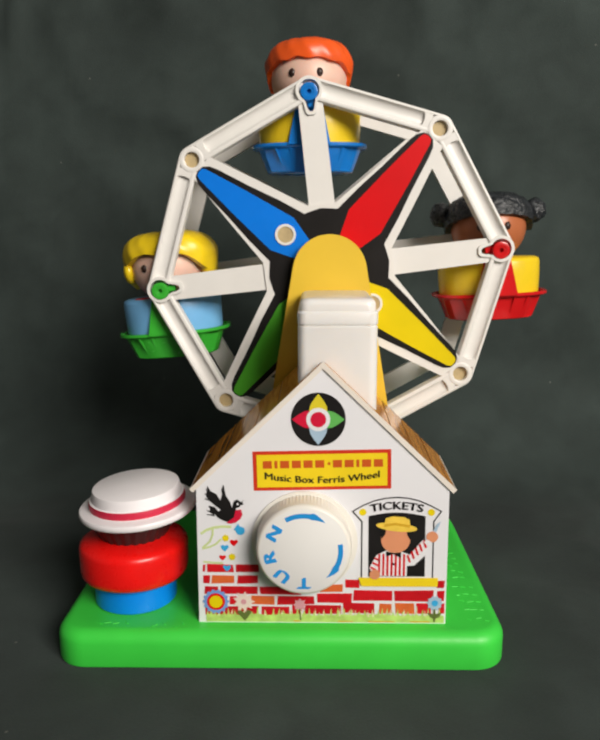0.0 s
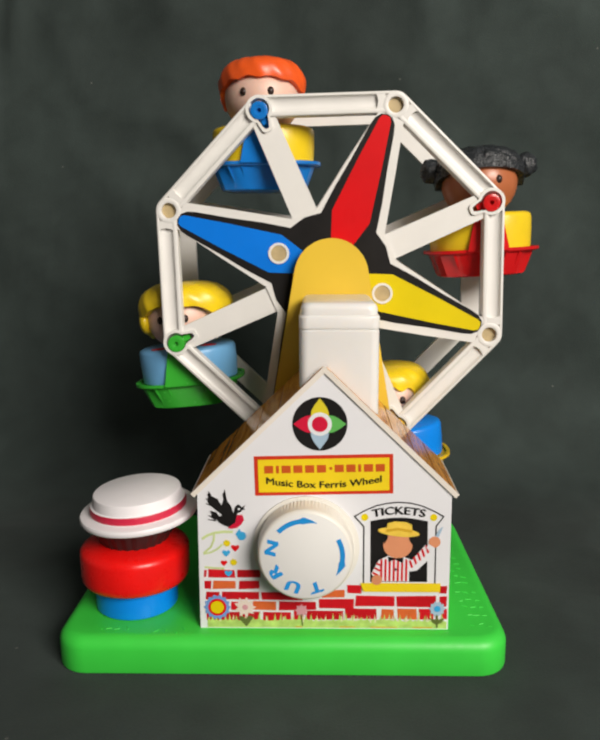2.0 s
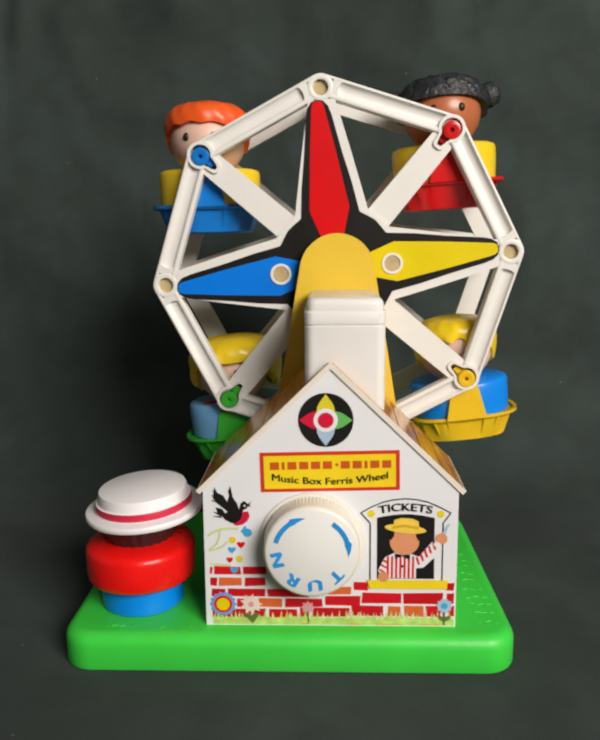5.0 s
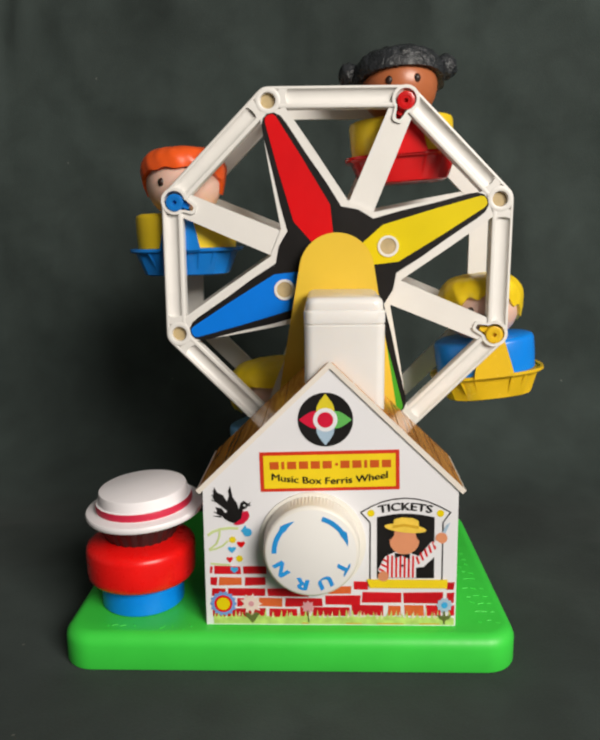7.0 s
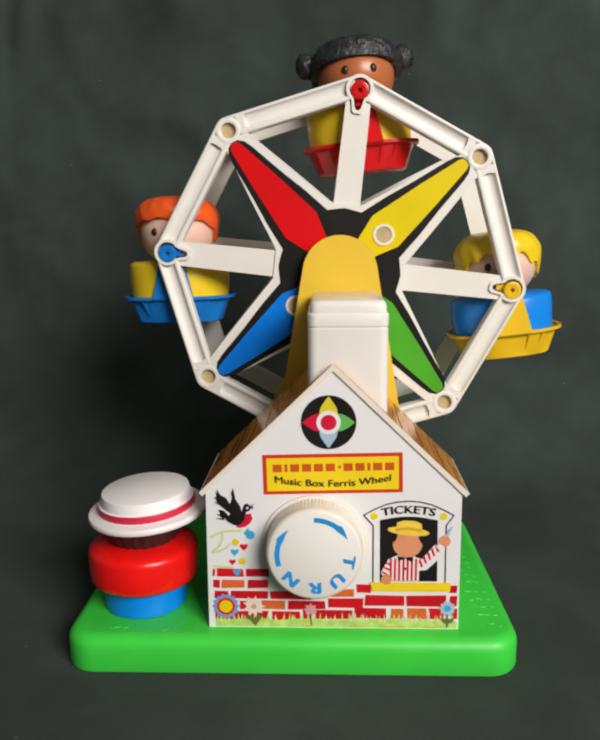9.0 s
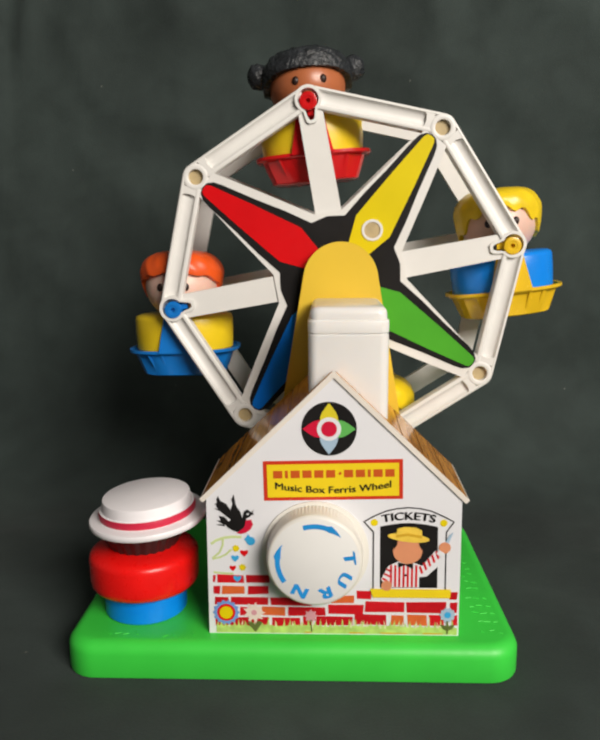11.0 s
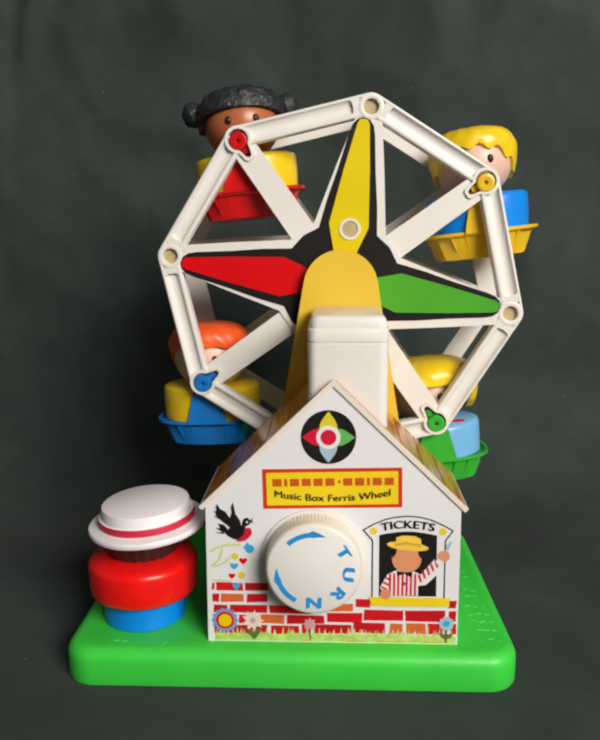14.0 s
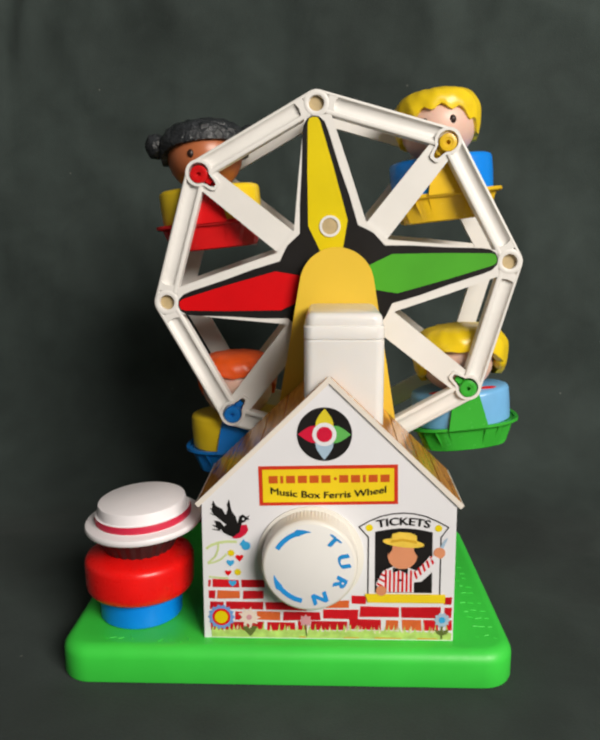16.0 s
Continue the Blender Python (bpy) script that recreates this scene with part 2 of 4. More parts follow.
def letters(text, size, bend=None, bold=0.0):
    """The outlines of a text as a flat bmesh in x, z, centred, size in mm; bend maps (x, z) to (x, z)."""
    cu = bpy.data.curves.new("letters", "FONT")
    cu.body, cu.size, cu.align_x, cu.align_y, cu.extrude, cu.resolution_u = text, size, "CENTER", "CENTER", 0.06, 4
    ob = bpy.data.objects.new("letters", cu)
    scene.collection.objects.link(ob)
    me = bpy.data.meshes.new_from_object(ob)
    bpy.data.objects.remove(ob)
    bpy.data.curves.remove(cu)
    bm = bmesh.new()
    for dx, dz in ((0, 0), (bold, bold / 2), (-bold, -bold / 2)) if bold else ((0, 0),):
        old = set(bm.verts)
        bm.from_mesh(me)
        for v in bm.verts:
            if v not in old:
                v.co.x, v.co.y, v.co.z = v.co.x + dx, v.co.y + dz, v.co.z + dx * 0.05
    bpy.data.meshes.remove(me)
    for v in bm.verts:
        x, z, y = v.co.x, v.co.y, -v.co.z
        if bend:
            x, z = bend(x, z)
        v.co = (x, y, z)
    return bm


# ---- the room round the cloth ----
def slab(name, x0, x1, y0, y1, z0, z1, mat):
    bm = bmesh.new()
    box(bm, x0 * 1000, x1 * 1000, y0 * 1000, y1 * 1000, z0 * 1000, z1 * 1000)
    return tagged(part(name, bm, mat), kind="structure")


slab("floor", -1.6, 1.6, -2.6, 0.345, -0.1, -0.0155, FLOORING)
slab("ceiling", -1.6, 1.6, -2.6, 0.345, 1.65, 1.73, WALL)
slab("wall_west", -1.68, -1.6, -2.6, 0.345, -0.0155, 1.65, WALL)
slab("wall_east", 1.6, 1.68, -2.6, 0.345, -0.0155, 1.65, WALL)
slab("wall_south", -1.6, 1.6, -2.68, -2.6, -0.0155, 1.65, WALL)
slab("wall_north", -1.6, 1.6, 0.345, 0.425, -0.0155, 1.65, WALL)


# soft creases of the hanging cloth: across, from, to, half width, depth
FOLDS = ((-0.262, 0.20, 0.44, 0.007, 0.006), (-0.235, 0.30, 0.46, 0.010, 0.004), (-0.12, 0.24, 0.5, 0.03, 0.003), (0.17, 0.22, 0.5, 0.04, 0.003), (0.29, 0.02, 0.3, 0.008, 0.003))


def ridge(q, sharp):
    return (1 - abs(noise.noise(q))) ** sharp


def backdrop():
    """One dark crumpled sheet that lies on the table and sweeps up behind the toy."""
    prof = []
    yb, r = 0.29, 0.10
    y = -0.34
    while y < yb - r:
        prof.append((y, GROUND * MM))
        y += 0.007
    bend = len(prof)
    for i in range(19):
        a = radians(90 * i / 18)
        prof.append((yb - r + r * math.sin(a), GROUND * MM + r - r * math.cos(a)))
    z = GROUND * MM + r
    while z < 0.9:
        z += 0.009
        prof.append((yb + (z - 0.09) * 0.05, z))
    nx = 260
    bm = bmesh.new()
    rows = []
    for k, (y, z) in enumerate(prof):
        row = []
        up = min(1.0, max(0.0, (k - bend) / 18))
        along = k * 0.008
        for i in range(nx + 1):
            x = -0.75 + 1.5 * i / nx
            q = Vector((x * 6, along * 6, 3.0))
            w = noise.noise(q) * 0.004 + ridge(q * 1.7, 6) * 0.0030 + ridge(Vector((x * 13, along * 13 + 4, 1.0)), 9) * 0.0022
            w += ridge(Vector((x * 22 + along * 8, along * 17 - 3, 7.0)), 12) * 0.0012 + noise.noise(Vector((x * 30, along * 30, 2.0))) * 0.0006
            for fx, z0, z1, wide, deep in FOLDS:
                t = (z - z0) / (z1 - z0)
                if 0 < t < 1:
                    d = (x - fx - 0.012 * noise.noise(Vector((fx * 30, z * 14, 0)))) / wide
                    w += deep * math.sin(math.pi * t) * math.exp(-d * d)
            # pressed flat under the toy
            off = max(abs(x + 0.0185) - 0.108, abs(y - 0.065) - 0.080, 0.0)
            loose = min(1.0, off / 0.05) if up < 1 else 1.0
            lift = max(0.0, w) * 0.55 * loose * (1 - up)
            row.append(bm.verts.new((x * 1000, (y - w * up * 1.5) * 1000, (z + lift) * 1000)))
        rows.append(row)
    for a, b in zip(rows, rows[1:]):
        for i in range(nx):
            bm.faces.new((a[i], a[i + 1], b[i + 1], b[i]))
    ob = part("backdrop", bm, CLOTH, sharp=180)
    return tagged(ob, "dark grey cloth with faint creases under and behind the toy", kind="structure")


backdrop()


# ---- the toy ----
toy = tagged(new("ferris_wheel_toy"), "plastic ferris wheel toy with printed ticket house and green base", "toy")


def build_base():
    bm = bmesh.new()
    loops = []
    for k in range(3):
        c = 1.2 * (1 - math.sin(radians(45 * k)))
        loops.append((c, GROUND + 1.2 * (1 - math.cos(radians(45 * k)))))
    for k in range(8):
        q = radians(90 * k / 7)
        loops.append((5.8 * (1 - math.cos(q)), TOP - 5.8 + 5.8 * math.sin(q)))
    rows = []
    for inset, z in loops:
        rows.append([bm.verts.new((x, y, z)) for x, y in rounded(-121.2 + inset, 84.2 - inset, -10.2 + inset, 140.0 - inset, 15 - inset)])
    for a, b in zip(rows, rows[1:]):
        for i in range(len(a)):
            j = (i + 1) % len(a)
            bm.faces.new((a[i], a[j], b[j], b[i]))
    bm.faces.new(rows[0][::-1])
    bm.faces.new(rows[-1])
    base = part("base", bm, GREEN, toy, "glossy bright green plastic base")
    # raised strokes moulded into the top, in short rows
    rng = random.Random(4)
    rows = [(73.0 - 0.02 * y, y, 3 if y < 40 else 2, 0.35) for y in range(4, 100, 8)] + [(-95, -2, 4, 0.9), (-69, -2, 4, 0.9)]
    for x, y, n, wild in rows:
        bm = bmesh.new()
        for i in range(n):
            u, turn = x + (i - (n - 1) / 2) * 3.9 + rng.uniform(-0.5, 0.5), 1.5 + rng.uniform(-wild, wild) * 1.3
            v0 = y + rng.uniform(-1.6, 1.6)
            old = set(bm.verts)
            prism(bm, [(-0.55, TOP - 0.1), (0.55, TOP - 0.1), (0.25, TOP + 0.24), (-0.25, TOP + 0.24)], -rng.uniform(0.7, 1.7), rng.uniform(0.7, 1.7))
            for v in bm.verts:
                if v not in old:
                    p, q = v.co.x, v.co.y
                    v.co.x, v.co.y = u + p * math.cos(turn) - q * math.sin(turn), v0 + p * math.sin(turn) + q * math.cos(turn)
        part("embossed_mark", bm, GREEN, base)
    return base


def build_house():
    bm = bmesh.new()
    prism(bm, [(-55.3, TOP), (57.0, TOP), (56.8, 68.3), (1.0, 122.3), (-55.0, 68.1)], 0, 55)
    bevelled(bm, 0.6, 2)
    house = part("house", bm, PAPER, toy, "white printed paper-clad ticket house")
    return house


def roof_half(side):
    """One slope: dark sheet, planks on it and a white edge along the gable. side: -1 or 1."""
    apex, eave = Vector((1.0, 0, 123.2)), Vector((1.0 + side * 57.4, 0, 67.6))
    way = (eave - apex).normalized()
    out = Vector((-way.z * side, 0, way.x * side))
    if out.z < 0:
        out = -out
    length = (eave - apex).length

    def quad(s0, s1, h0, h1, y0, y1, bm):
        pts = [apex + way * s0 + out * h0, apex + way * s1 + out * h0, apex + way * s1 + out * h1, apex + way * s0 + out * h1]
        prism(bm, [(p.x, p.z) for p in pts], y0, y1)
        for v in bm.verts:
            if v.co.y > 30 and side > 0:
                v.co += way * 3.6 * max(0.0, (v.co - apex).dot(way)) / length

    bm = bmesh.new()
    quad(0, length, -0.8, 0.6, 0.3, 56.2, bm)
    roof = part("roof", bm, ROOF_DARK, toy, "glossy brown wood-print roof slope")
    count = 6
    for i in range(count):
        bm = bmesh.new()
        s0, s1 = length * i / count + 0.45, length * (i + 1) / count - 0.45
        quad(s0, s1, 0.6, 1.0, -0.25, 56.2, bm)
        bevelled(bm, 0.12, 1)
        part("plank", bm, PLANK, roof)
    bm = bmesh.new()
    pts = [apex + Vector((0, 0, -1.5)), apex + way * (length + 1.0) + out * -1.1, apex + way * (length + 1.0) + out * 1.15, apex + Vector((0, 0, 1.6))]
    prism(bm, [(p.x, p.z) for p in pts], -0.95, -0.3)
    bevelled(bm, 0.3, 2)
    part("edge_trim", bm, ROOF_EDGE, roof, "cream plastic gable edge")
    bm = bmesh.new()
    quad(length, length + 0.8, -1.1, 1.05, -0.25, 56.2, bm)
    bevelled(bm, 0.4, 2)
    part("eave_trim", bm, ROOF_EDGE, roof)


def build_chimney():
    bm = bmesh.new()
    pts = rounded(-9.9, 24.7, 4.0, 56.0, 4, 6)
    prof = [(0, 80), (0, 139.0), (-0.35, 139.2), (-0.35, 139.8), (0.1, 140.1), (0.1, 144.9), (-0.2, 145.4), (-0.75, 145.6), (-0.8, 148.2), (-1.1, 149.4), (-1.8, 150.3), (-2.9, 150.9)]
    rows = []
    cx, cy = 7.5, 24.5
    for grow, z in prof:
        rows.append([bm.verts.new((x + (grow if x > cx else -grow), y + (grow if y > cy else -grow), z)) for x, y in pts])
    for a, b in zip(rows, rows[1:]):
        for i in range(len(a)):
            j = (i + 1) % len(a)
            bm.faces.new((a[i], a[j], b[j], b[i]))
    bm.faces.new(rows[0][::-1])
    bm.faces.new(rows[-1])
    part("chimney", bm, CHIMNEY, toy, "glossy white plastic chimney with a moulded cap line")


def tower(y0, y1):
    """A tapering yellow upright with a round head."""
    hx, hz, r = 5.0, 159.6, 18.4
    poly = [(hx - 45.5, TOP), (hx + 44.5, TOP)]
    for i in range(25):
        a = radians(9 + 162 * i / 24)
        poly.append((hx + r * math.cos(a), hz + r * math.sin(a)))
    bm = bmesh.new()
    prism(bm, poly, y0, y1)
    bevelled(bm, 2.3, 4, 60)
    part("tower", bm, TOWER, toy, "yellow plastic upright carrying the wheel")


base = build_base()
house = build_house()
roof_half(-1)
roof_half(1)
build_chimney()
tower(57.0, 62.6)
tower(124.5, 129.5)


# ---- print on the house front ----
def flat(name, poly, mat, parent, layer=1, label=""):
    bm = bmesh.new()
    prism(bm, poly, -0.12 * layer, -0.12 * layer + 0.1 if layer > 1 else 0.05)
    return part(name, bm, mat, parent, label)


def stroke(name, pts, width, mat, parent, layer=1):
    """A printed line of even width through the points."""
    bm = bmesh.new()
    for k, ((x0, z0), (x1, z1)) in enumerate(zip(pts, pts[1:])):
        d = Vector((x1 - x0, z1 - z0)).normalized() * width / 2
        nx, nz = -d.y, d.x
        prism(bm, [(x0 - d.x * 0.5 + nx, z0 - d.y * 0.5 + nz), (x0 - d.x * 0.5 - nx, z0 - d.y * 0.5 - nz), (x1 + d.x * 0.5 - nx, z1 + d.y * 0.5 - nz), (x1 + d.x * 0.5 + nx, z1 + d.y * 0.5 + nz)], -0.12 * layer - 0.02 * (k % 3), -0.12 * layer + 0.1)
    return part(name, bm, mat, parent)


def petals(cx, cz, r, n, depth=0.25):
    return [(cx + r * (1 - depth * (i % 2)) * math.cos(math.pi * i / n), cz + r * (1 - depth * (i % 2)) * math.sin(math.pi * i / n)) for i in range(2 * n)]


def heart(cx, cz, r):
    out = []
    for i in range(20):
        a = 2 * math.pi * i / 20
        out.append((cx + r * 0.95 * math.sin(a) ** 3, cz + r * (0.78 * math.cos(a) - 0.3 * math.cos(2 * a) - 0.12 * math.cos(3 * a))))
    return out


def compass_emblem():
    e = flat("emblem", circle(-1.0, 99.3, 11.9, 48), BLACK, house, 1, "round black emblem with four coloured petals")
    for a, m in ((90, E_YELLOW), (0, E_GREEN), (270, PALE_BLUE), (180, E_RED)):
        pts = [(0.5, 0)] + [(11.4 * t, 3.9 * math.sin(math.pi * t ** 0.72)) for t in (0.2, 0.35, 0.5, 0.65, 0.8, 0.92)] + [(11.4, 0)]
        pts += [(x, -z) for x, z in pts[-2:0:-1]]
        c, s = math.cos(radians(a)), math.sin(radians(a))
        flat("petal", [(-1.0 + x * c - z * s, 99.3 + x * s + z * c) for x, z in pts], m, e, 2)
    flat("white_ring", circle(-1.0, 99.3, 5.2, 32), PAPER, e, 3)
    flat("red_centre", circle(-1.0, 99.3, 3.4, 28), E_RED, e, 4)


def name_sign():
    lean = radians(1.2)
    c, s = math.cos(lean), math.sin(lean)

    def put(pts):
        return [(0.7 + x * c - z * s, 76.4 + x * s + z * c) for x, z in pts]

    def rect(x0, x1, z0, z1):
        return put([(x0, z0), (x1, z0), (x1, z1), (x0, z1)])

    sign = flat("sign", rect(-30.3, 30.3, -9.0, 9.0), SIGN_RED, house, 1, "yellow sign sticker with a red border")
    flat("sign_panel", rect(-28.6, 28.6, -7.5, 7.4), SIGN_YELLOW, sign, 2)
    x = -25.9
    for i in range(12):
        if i == 6:
            flat("dot", put(circle(x + 0.9, 3.0, 0.7, 12)), SIGN_LETTER, sign, 3)
            x += 2.6
            continue
        w = 1.3 if i in (1, 9) else 3.95
        flat("bar", rect(x, x + w, 1.2, 4.6), SIGN_LETTER, sign, 3)
        x += w + 1.18

    def bend(px, pz):
        pz = pz * 1.0 - 4.5 + 2.3 * (px / 25) ** 2
        return (0.7 + px * c - pz * s, 76.4 + px * s + pz * c)

    bm = letters("Music Box Ferris Wheel", 4.35, lambda px, pz: bend(px * 1.19, pz), 0.09)
    for v in bm.verts:
        v.co.y -= 0.45
    part("lettering", bm, BLACK, sign)


def ticket_window():
    w = flat("window_print", [(14.6, 57.4), (24.0, 62.6), (33.6, 63.9), (43.5, 62.8), (53.3, 57.6), (50.4, 53.0), (50.4, 25.6), (18.4, 25.6), (18.4, 52.6)], PAPER, house, 1, "printed arched ticket window with a dark opening")
    stroke("outline", [(18.6, 26), (18.5, 52.6), (14.3, 57.4), (19, 60.2), (24.0, 62.4), (28.6, 63.5), (33.6, 64.0), (38.6, 63.6), (43.5, 62.5), (48.6, 60.2), (53.5, 57.5), (50.3, 52.8), (50.5, 26)], 0.55, BLACK, w, 2)
    arch = [(21.6, 26.5), (47.0, 26.5), (46.6, 55.2)] + [(46.6 - 25.2 * i / 10, 55.2 + 1.7 * math.sin(math.pi * i / 10)) for i in range(1, 10)] + [(21.4, 55.2)]
    flat("opening", arch, BLACK, w, 2)
    for x in (18.8, 49.1):
        flat("dot", circle(x, 57.0, 1.6, 16), P_YELLOW, w, 2)
    bm = letters("TICKETS", 5.0, lambda x, z: (33.8 + x * 1.24 + z * x * 0.022, 60.0 + z - 2.0 * (x / 11) ** 2), 0.17)
    for v in bm.verts:
        v.co.y -= 0.3
    part("lettering", bm, BLACK, w)
    # the painted seller, in plain shapes
    flat("shirt", [(22.0, 30.5), (25.2, 36.8), (29.5, 39.0), (36.5, 38.4), (40.0, 37.0), (45.6, 44.0), (49.8, 43.0), (48.0, 37.8), (42.2, 32.0), (38.9, 31.6), (38.9, 26.8), (24.5, 26.8)], PAPER, w, 3)
    for i in range(7):
        x = 26.0 + i * 1.85
        flat("stripe", [(x, 27.0), (x + 0.9, 27.0), (x + 0.9, 37.2), (x, 37.4)], P_RED, w, 4)
    for i in range(5):
        x, z = 39.8 + i * 1.75, 33.2 + i * 1.75
        flat("stripe", [(x, z), (x + 0.8, z + 0.5), (x - 0.4, z + 4.0), (x - 1.2, z + 3.3)], P_RED, w, 4)
    for i in range(3):
        x, z = 22.4 + i * 0.9, 30.6 + i * 2.2
        flat("stripe", [(x, z), (x + 2.6, z - 1.4), (x + 2.7, z - 0.5), (x + 0.3, z + 0.8)], P_RED, w, 4)
    flat("hat_ribbon", [(28.3, 50.4), (33.5, 51.2), (39.8, 50.0), (39.7, 51.3), (33.5, 52.4), (28.5, 51.6)], STRAW_DARK, w, 7)
    flat("cuff", [(46.0, 42.9), (48.6, 41.0), (49.8, 43.0), (47.4, 44.6)], PAPER, w, 5)
    flat("button", circle(32.8, 32.6, 0.6, 10), BLACK, w, 5)
    flat("face", circle(33.6, 44.2, 6.5, 28, 6.3), FLESH, w, 4)
    flat("hair", [(27.4, 44.5), (27.2, 48.5), (29.2, 50.0), (29.0, 47.0)], BLACK, w, 4.6)
    flat("hair", [(39.9, 44.2), (40.2, 48.2), (38.4, 49.4), (38.6, 46.6)], BLACK, w, 4.6)
    flat("hat_brim", circle(33.9, 50.2, 9.2, 32, 2.0, -6), STRAW, w, 5)
    flat("hat_crown", [(28.2, 50.0), (28.9, 54.4), (32, 55.3), (37, 55.0), (39.6, 53.7), (39.9, 49.6)], STRAW, w, 6)
    flat("bow_tie", [(29.4, 38.7), (29.6, 36.2), (32.6, 37.4), (36.0, 35.6), (36.2, 38.3), (32.8, 37.9)], BLACK, w, 5)
    flat("hand", circle(49.8, 45.6, 2.6, 18), FLESH, w, 4)
    flat("hand", circle(24.5, 27.6, 2.4, 18), FLESH, w, 6)
    flat("ticket", [(49.6, 47.4), (51.8, 51.6), (53.4, 52.8), (51.2, 47.0)], PALE_BLUE, w, 3)
    flat("sill", [(17.2, 26.0), (53.0, 26.0), (52.8, 21.8), (18.6, 21.8)], SIGN_YELLOW, w, 5)


def brick_print():
    """Loose painted courses along the foot of the house."""
    rows = (
        (28.2, 31.8, ((-53.0, -51.9), (-50.9, -39.2), (-38.1, -27.6))),
        (22.6, 26.6, ((-52.8, -49.9), (-49.1, -38.8, 1), (-37.5, -28.0))),
        (17.4, 21.2, ((-52.4, -46.3), (-45.2, -28.4), (-27.3, -8.6))),
        (18.6, 22.2, ((-0.2, 10.3, 1),)),
        (20.8, 24.6, ((11.4, 17.6), (52.6, 56.0))),
        (14.4, 19.6, ((15.1, 32.6), (33.6, 51.3), (52.7, 56.2))),
        (13.4, 18.0, ((-1.3, 14.4),)),
        (12.4, 16.5, ((-41.0, -37.8), (-31.2, -20.9, 1), (-19.5, -2.6))),
        (7.2, 11.4, ((-52.2, -44.2), (-43.8, -28.0), (-26.6, -14.0))),
        (7.8, 12.3, ((-12.6, -8.2), (-6.9, 9.6))),
        (8.4, 13.2, ((10.6, 24.5), (26.9, 32.6, 1), (34.2, 42.7, 1), (43.8, 50.2), (53.6, 56.2))),
    )
    rng = random.Random(8)
    for z0, z1, bricks in rows:
        for b in bricks:
            j = [rng.uniform(-0.25, 0.25) for _ in range(4)]
            flat("brick", [(b[0] + j[0], z0 + j[1]), (b[1] + j[2], z0 + j[3]), (b[1] + j[1], z1 + j[0]), (b[0] + j[3], z1 + j[2])], BRICK_ORANGE if len(b) > 2 else BRICK, house, 1)
    pts = [(56.3, 3.9), (-52.0, 3.9)]
    x = -52.0
    while x < 56:
        h = rng.uniform(7.0, 8.0)
        pts += [(x, h), (x + rng.uniform(0.3, 0.8), h + rng.uniform(1.2, 4.0)), (x + 1.1, h)]
        x += rng.uniform(1.5, 3.6)
    pts.append((56.3, 7.0))
    flat("grass_strip", pts, GRASS, house, 2, "printed light green grass")
    bm = bmesh.new()
    for i in range(26):
        x = rng.uniform(-50, 54)
        z = rng.uniform(6.4, 8.2)
        prism(bm, [(x, z), (x + 0.9, z), (x + rng.uniform(-0.4, 1.2), z + rng.uniform(2.0, 4.6))], -0.28 - 0.002 * i, -0.2)
    part("pale_tuft", bm, PALE_TUFT, house, "cream printed grass tips")
    bm = bmesh.new()
    for x, w in ((8, 7), (22, 12), (41, 9), (-12, 3)):
        prism(bm, [(x, 4.0), (x + w, 4.1), (x + w, 4.6), (x, 4.7)], -0.3, -0.2)
    part("soil_line", bm, STRAW_DARK, house)


def flowers():
    f1 = flat("flower", petals(-47.4, 13.8, 6.2, 14, 0.16), PETAL_BLUE, house, 3, "blue printed flower with a yellow centre")
    flat("ring", circle(-47.4, 13.8, 4.1), P_RED, f1, 4)
    flat("centre", circle(-47.4, 13.8, 3.0), P_YELLOW, f1, 5)
    f2 = flat("flower", petals(-34.8, 13.8, 5.2, 9, 0.4), SKIRT, house, 3, "cream printed flower with brown leaves")
    flat("centre", circle(-34.8, 13.8, 1.3, 14), PINK, f2, 4)
    flat("leaf", [(-38, 8.8), (-36, 9.6), (-34.6, 8.2), (-33.0, 9.8), (-31.0, 9.2), (-33.0, 6.0), (-34.3, 4.4), (-35.6, 6.0)], LEAF, f2, 4)
    f3 = flat("flower", petals(-9.2, 12.4, 3.3, 8, 0.35), PINK, house, 3, "pink printed flower")
    stroke("stem", [(-9.2, 10.5), (-8.8, 5)], 0.5, LEAF, f3, 4)
    f4 = flat("flower", petals(51.9, 13.6, 3.7, 10, 0.2), PALE_BLUE, house, 3, "pale blue printed flower on a dark stem")
    flat("centre", circle(51.9, 13.6, 1.5, 14), SKY_PRINT, f4, 4)
    stroke("stem", [(51.9, 10.4), (51.9, 4.6)], 0.8, LEAF, f4, 4)
    flat("leaf", [(48.6, 9.0), (51.4, 8.4), (51.7, 6.0), (50.0, 6.8)], LEAF, f4, 4)
    flat("leaf", [(55.3, 9.0), (52.4, 8.4), (52.1, 6.0), (54.0, 6.8)], LEAF, f4, 4)


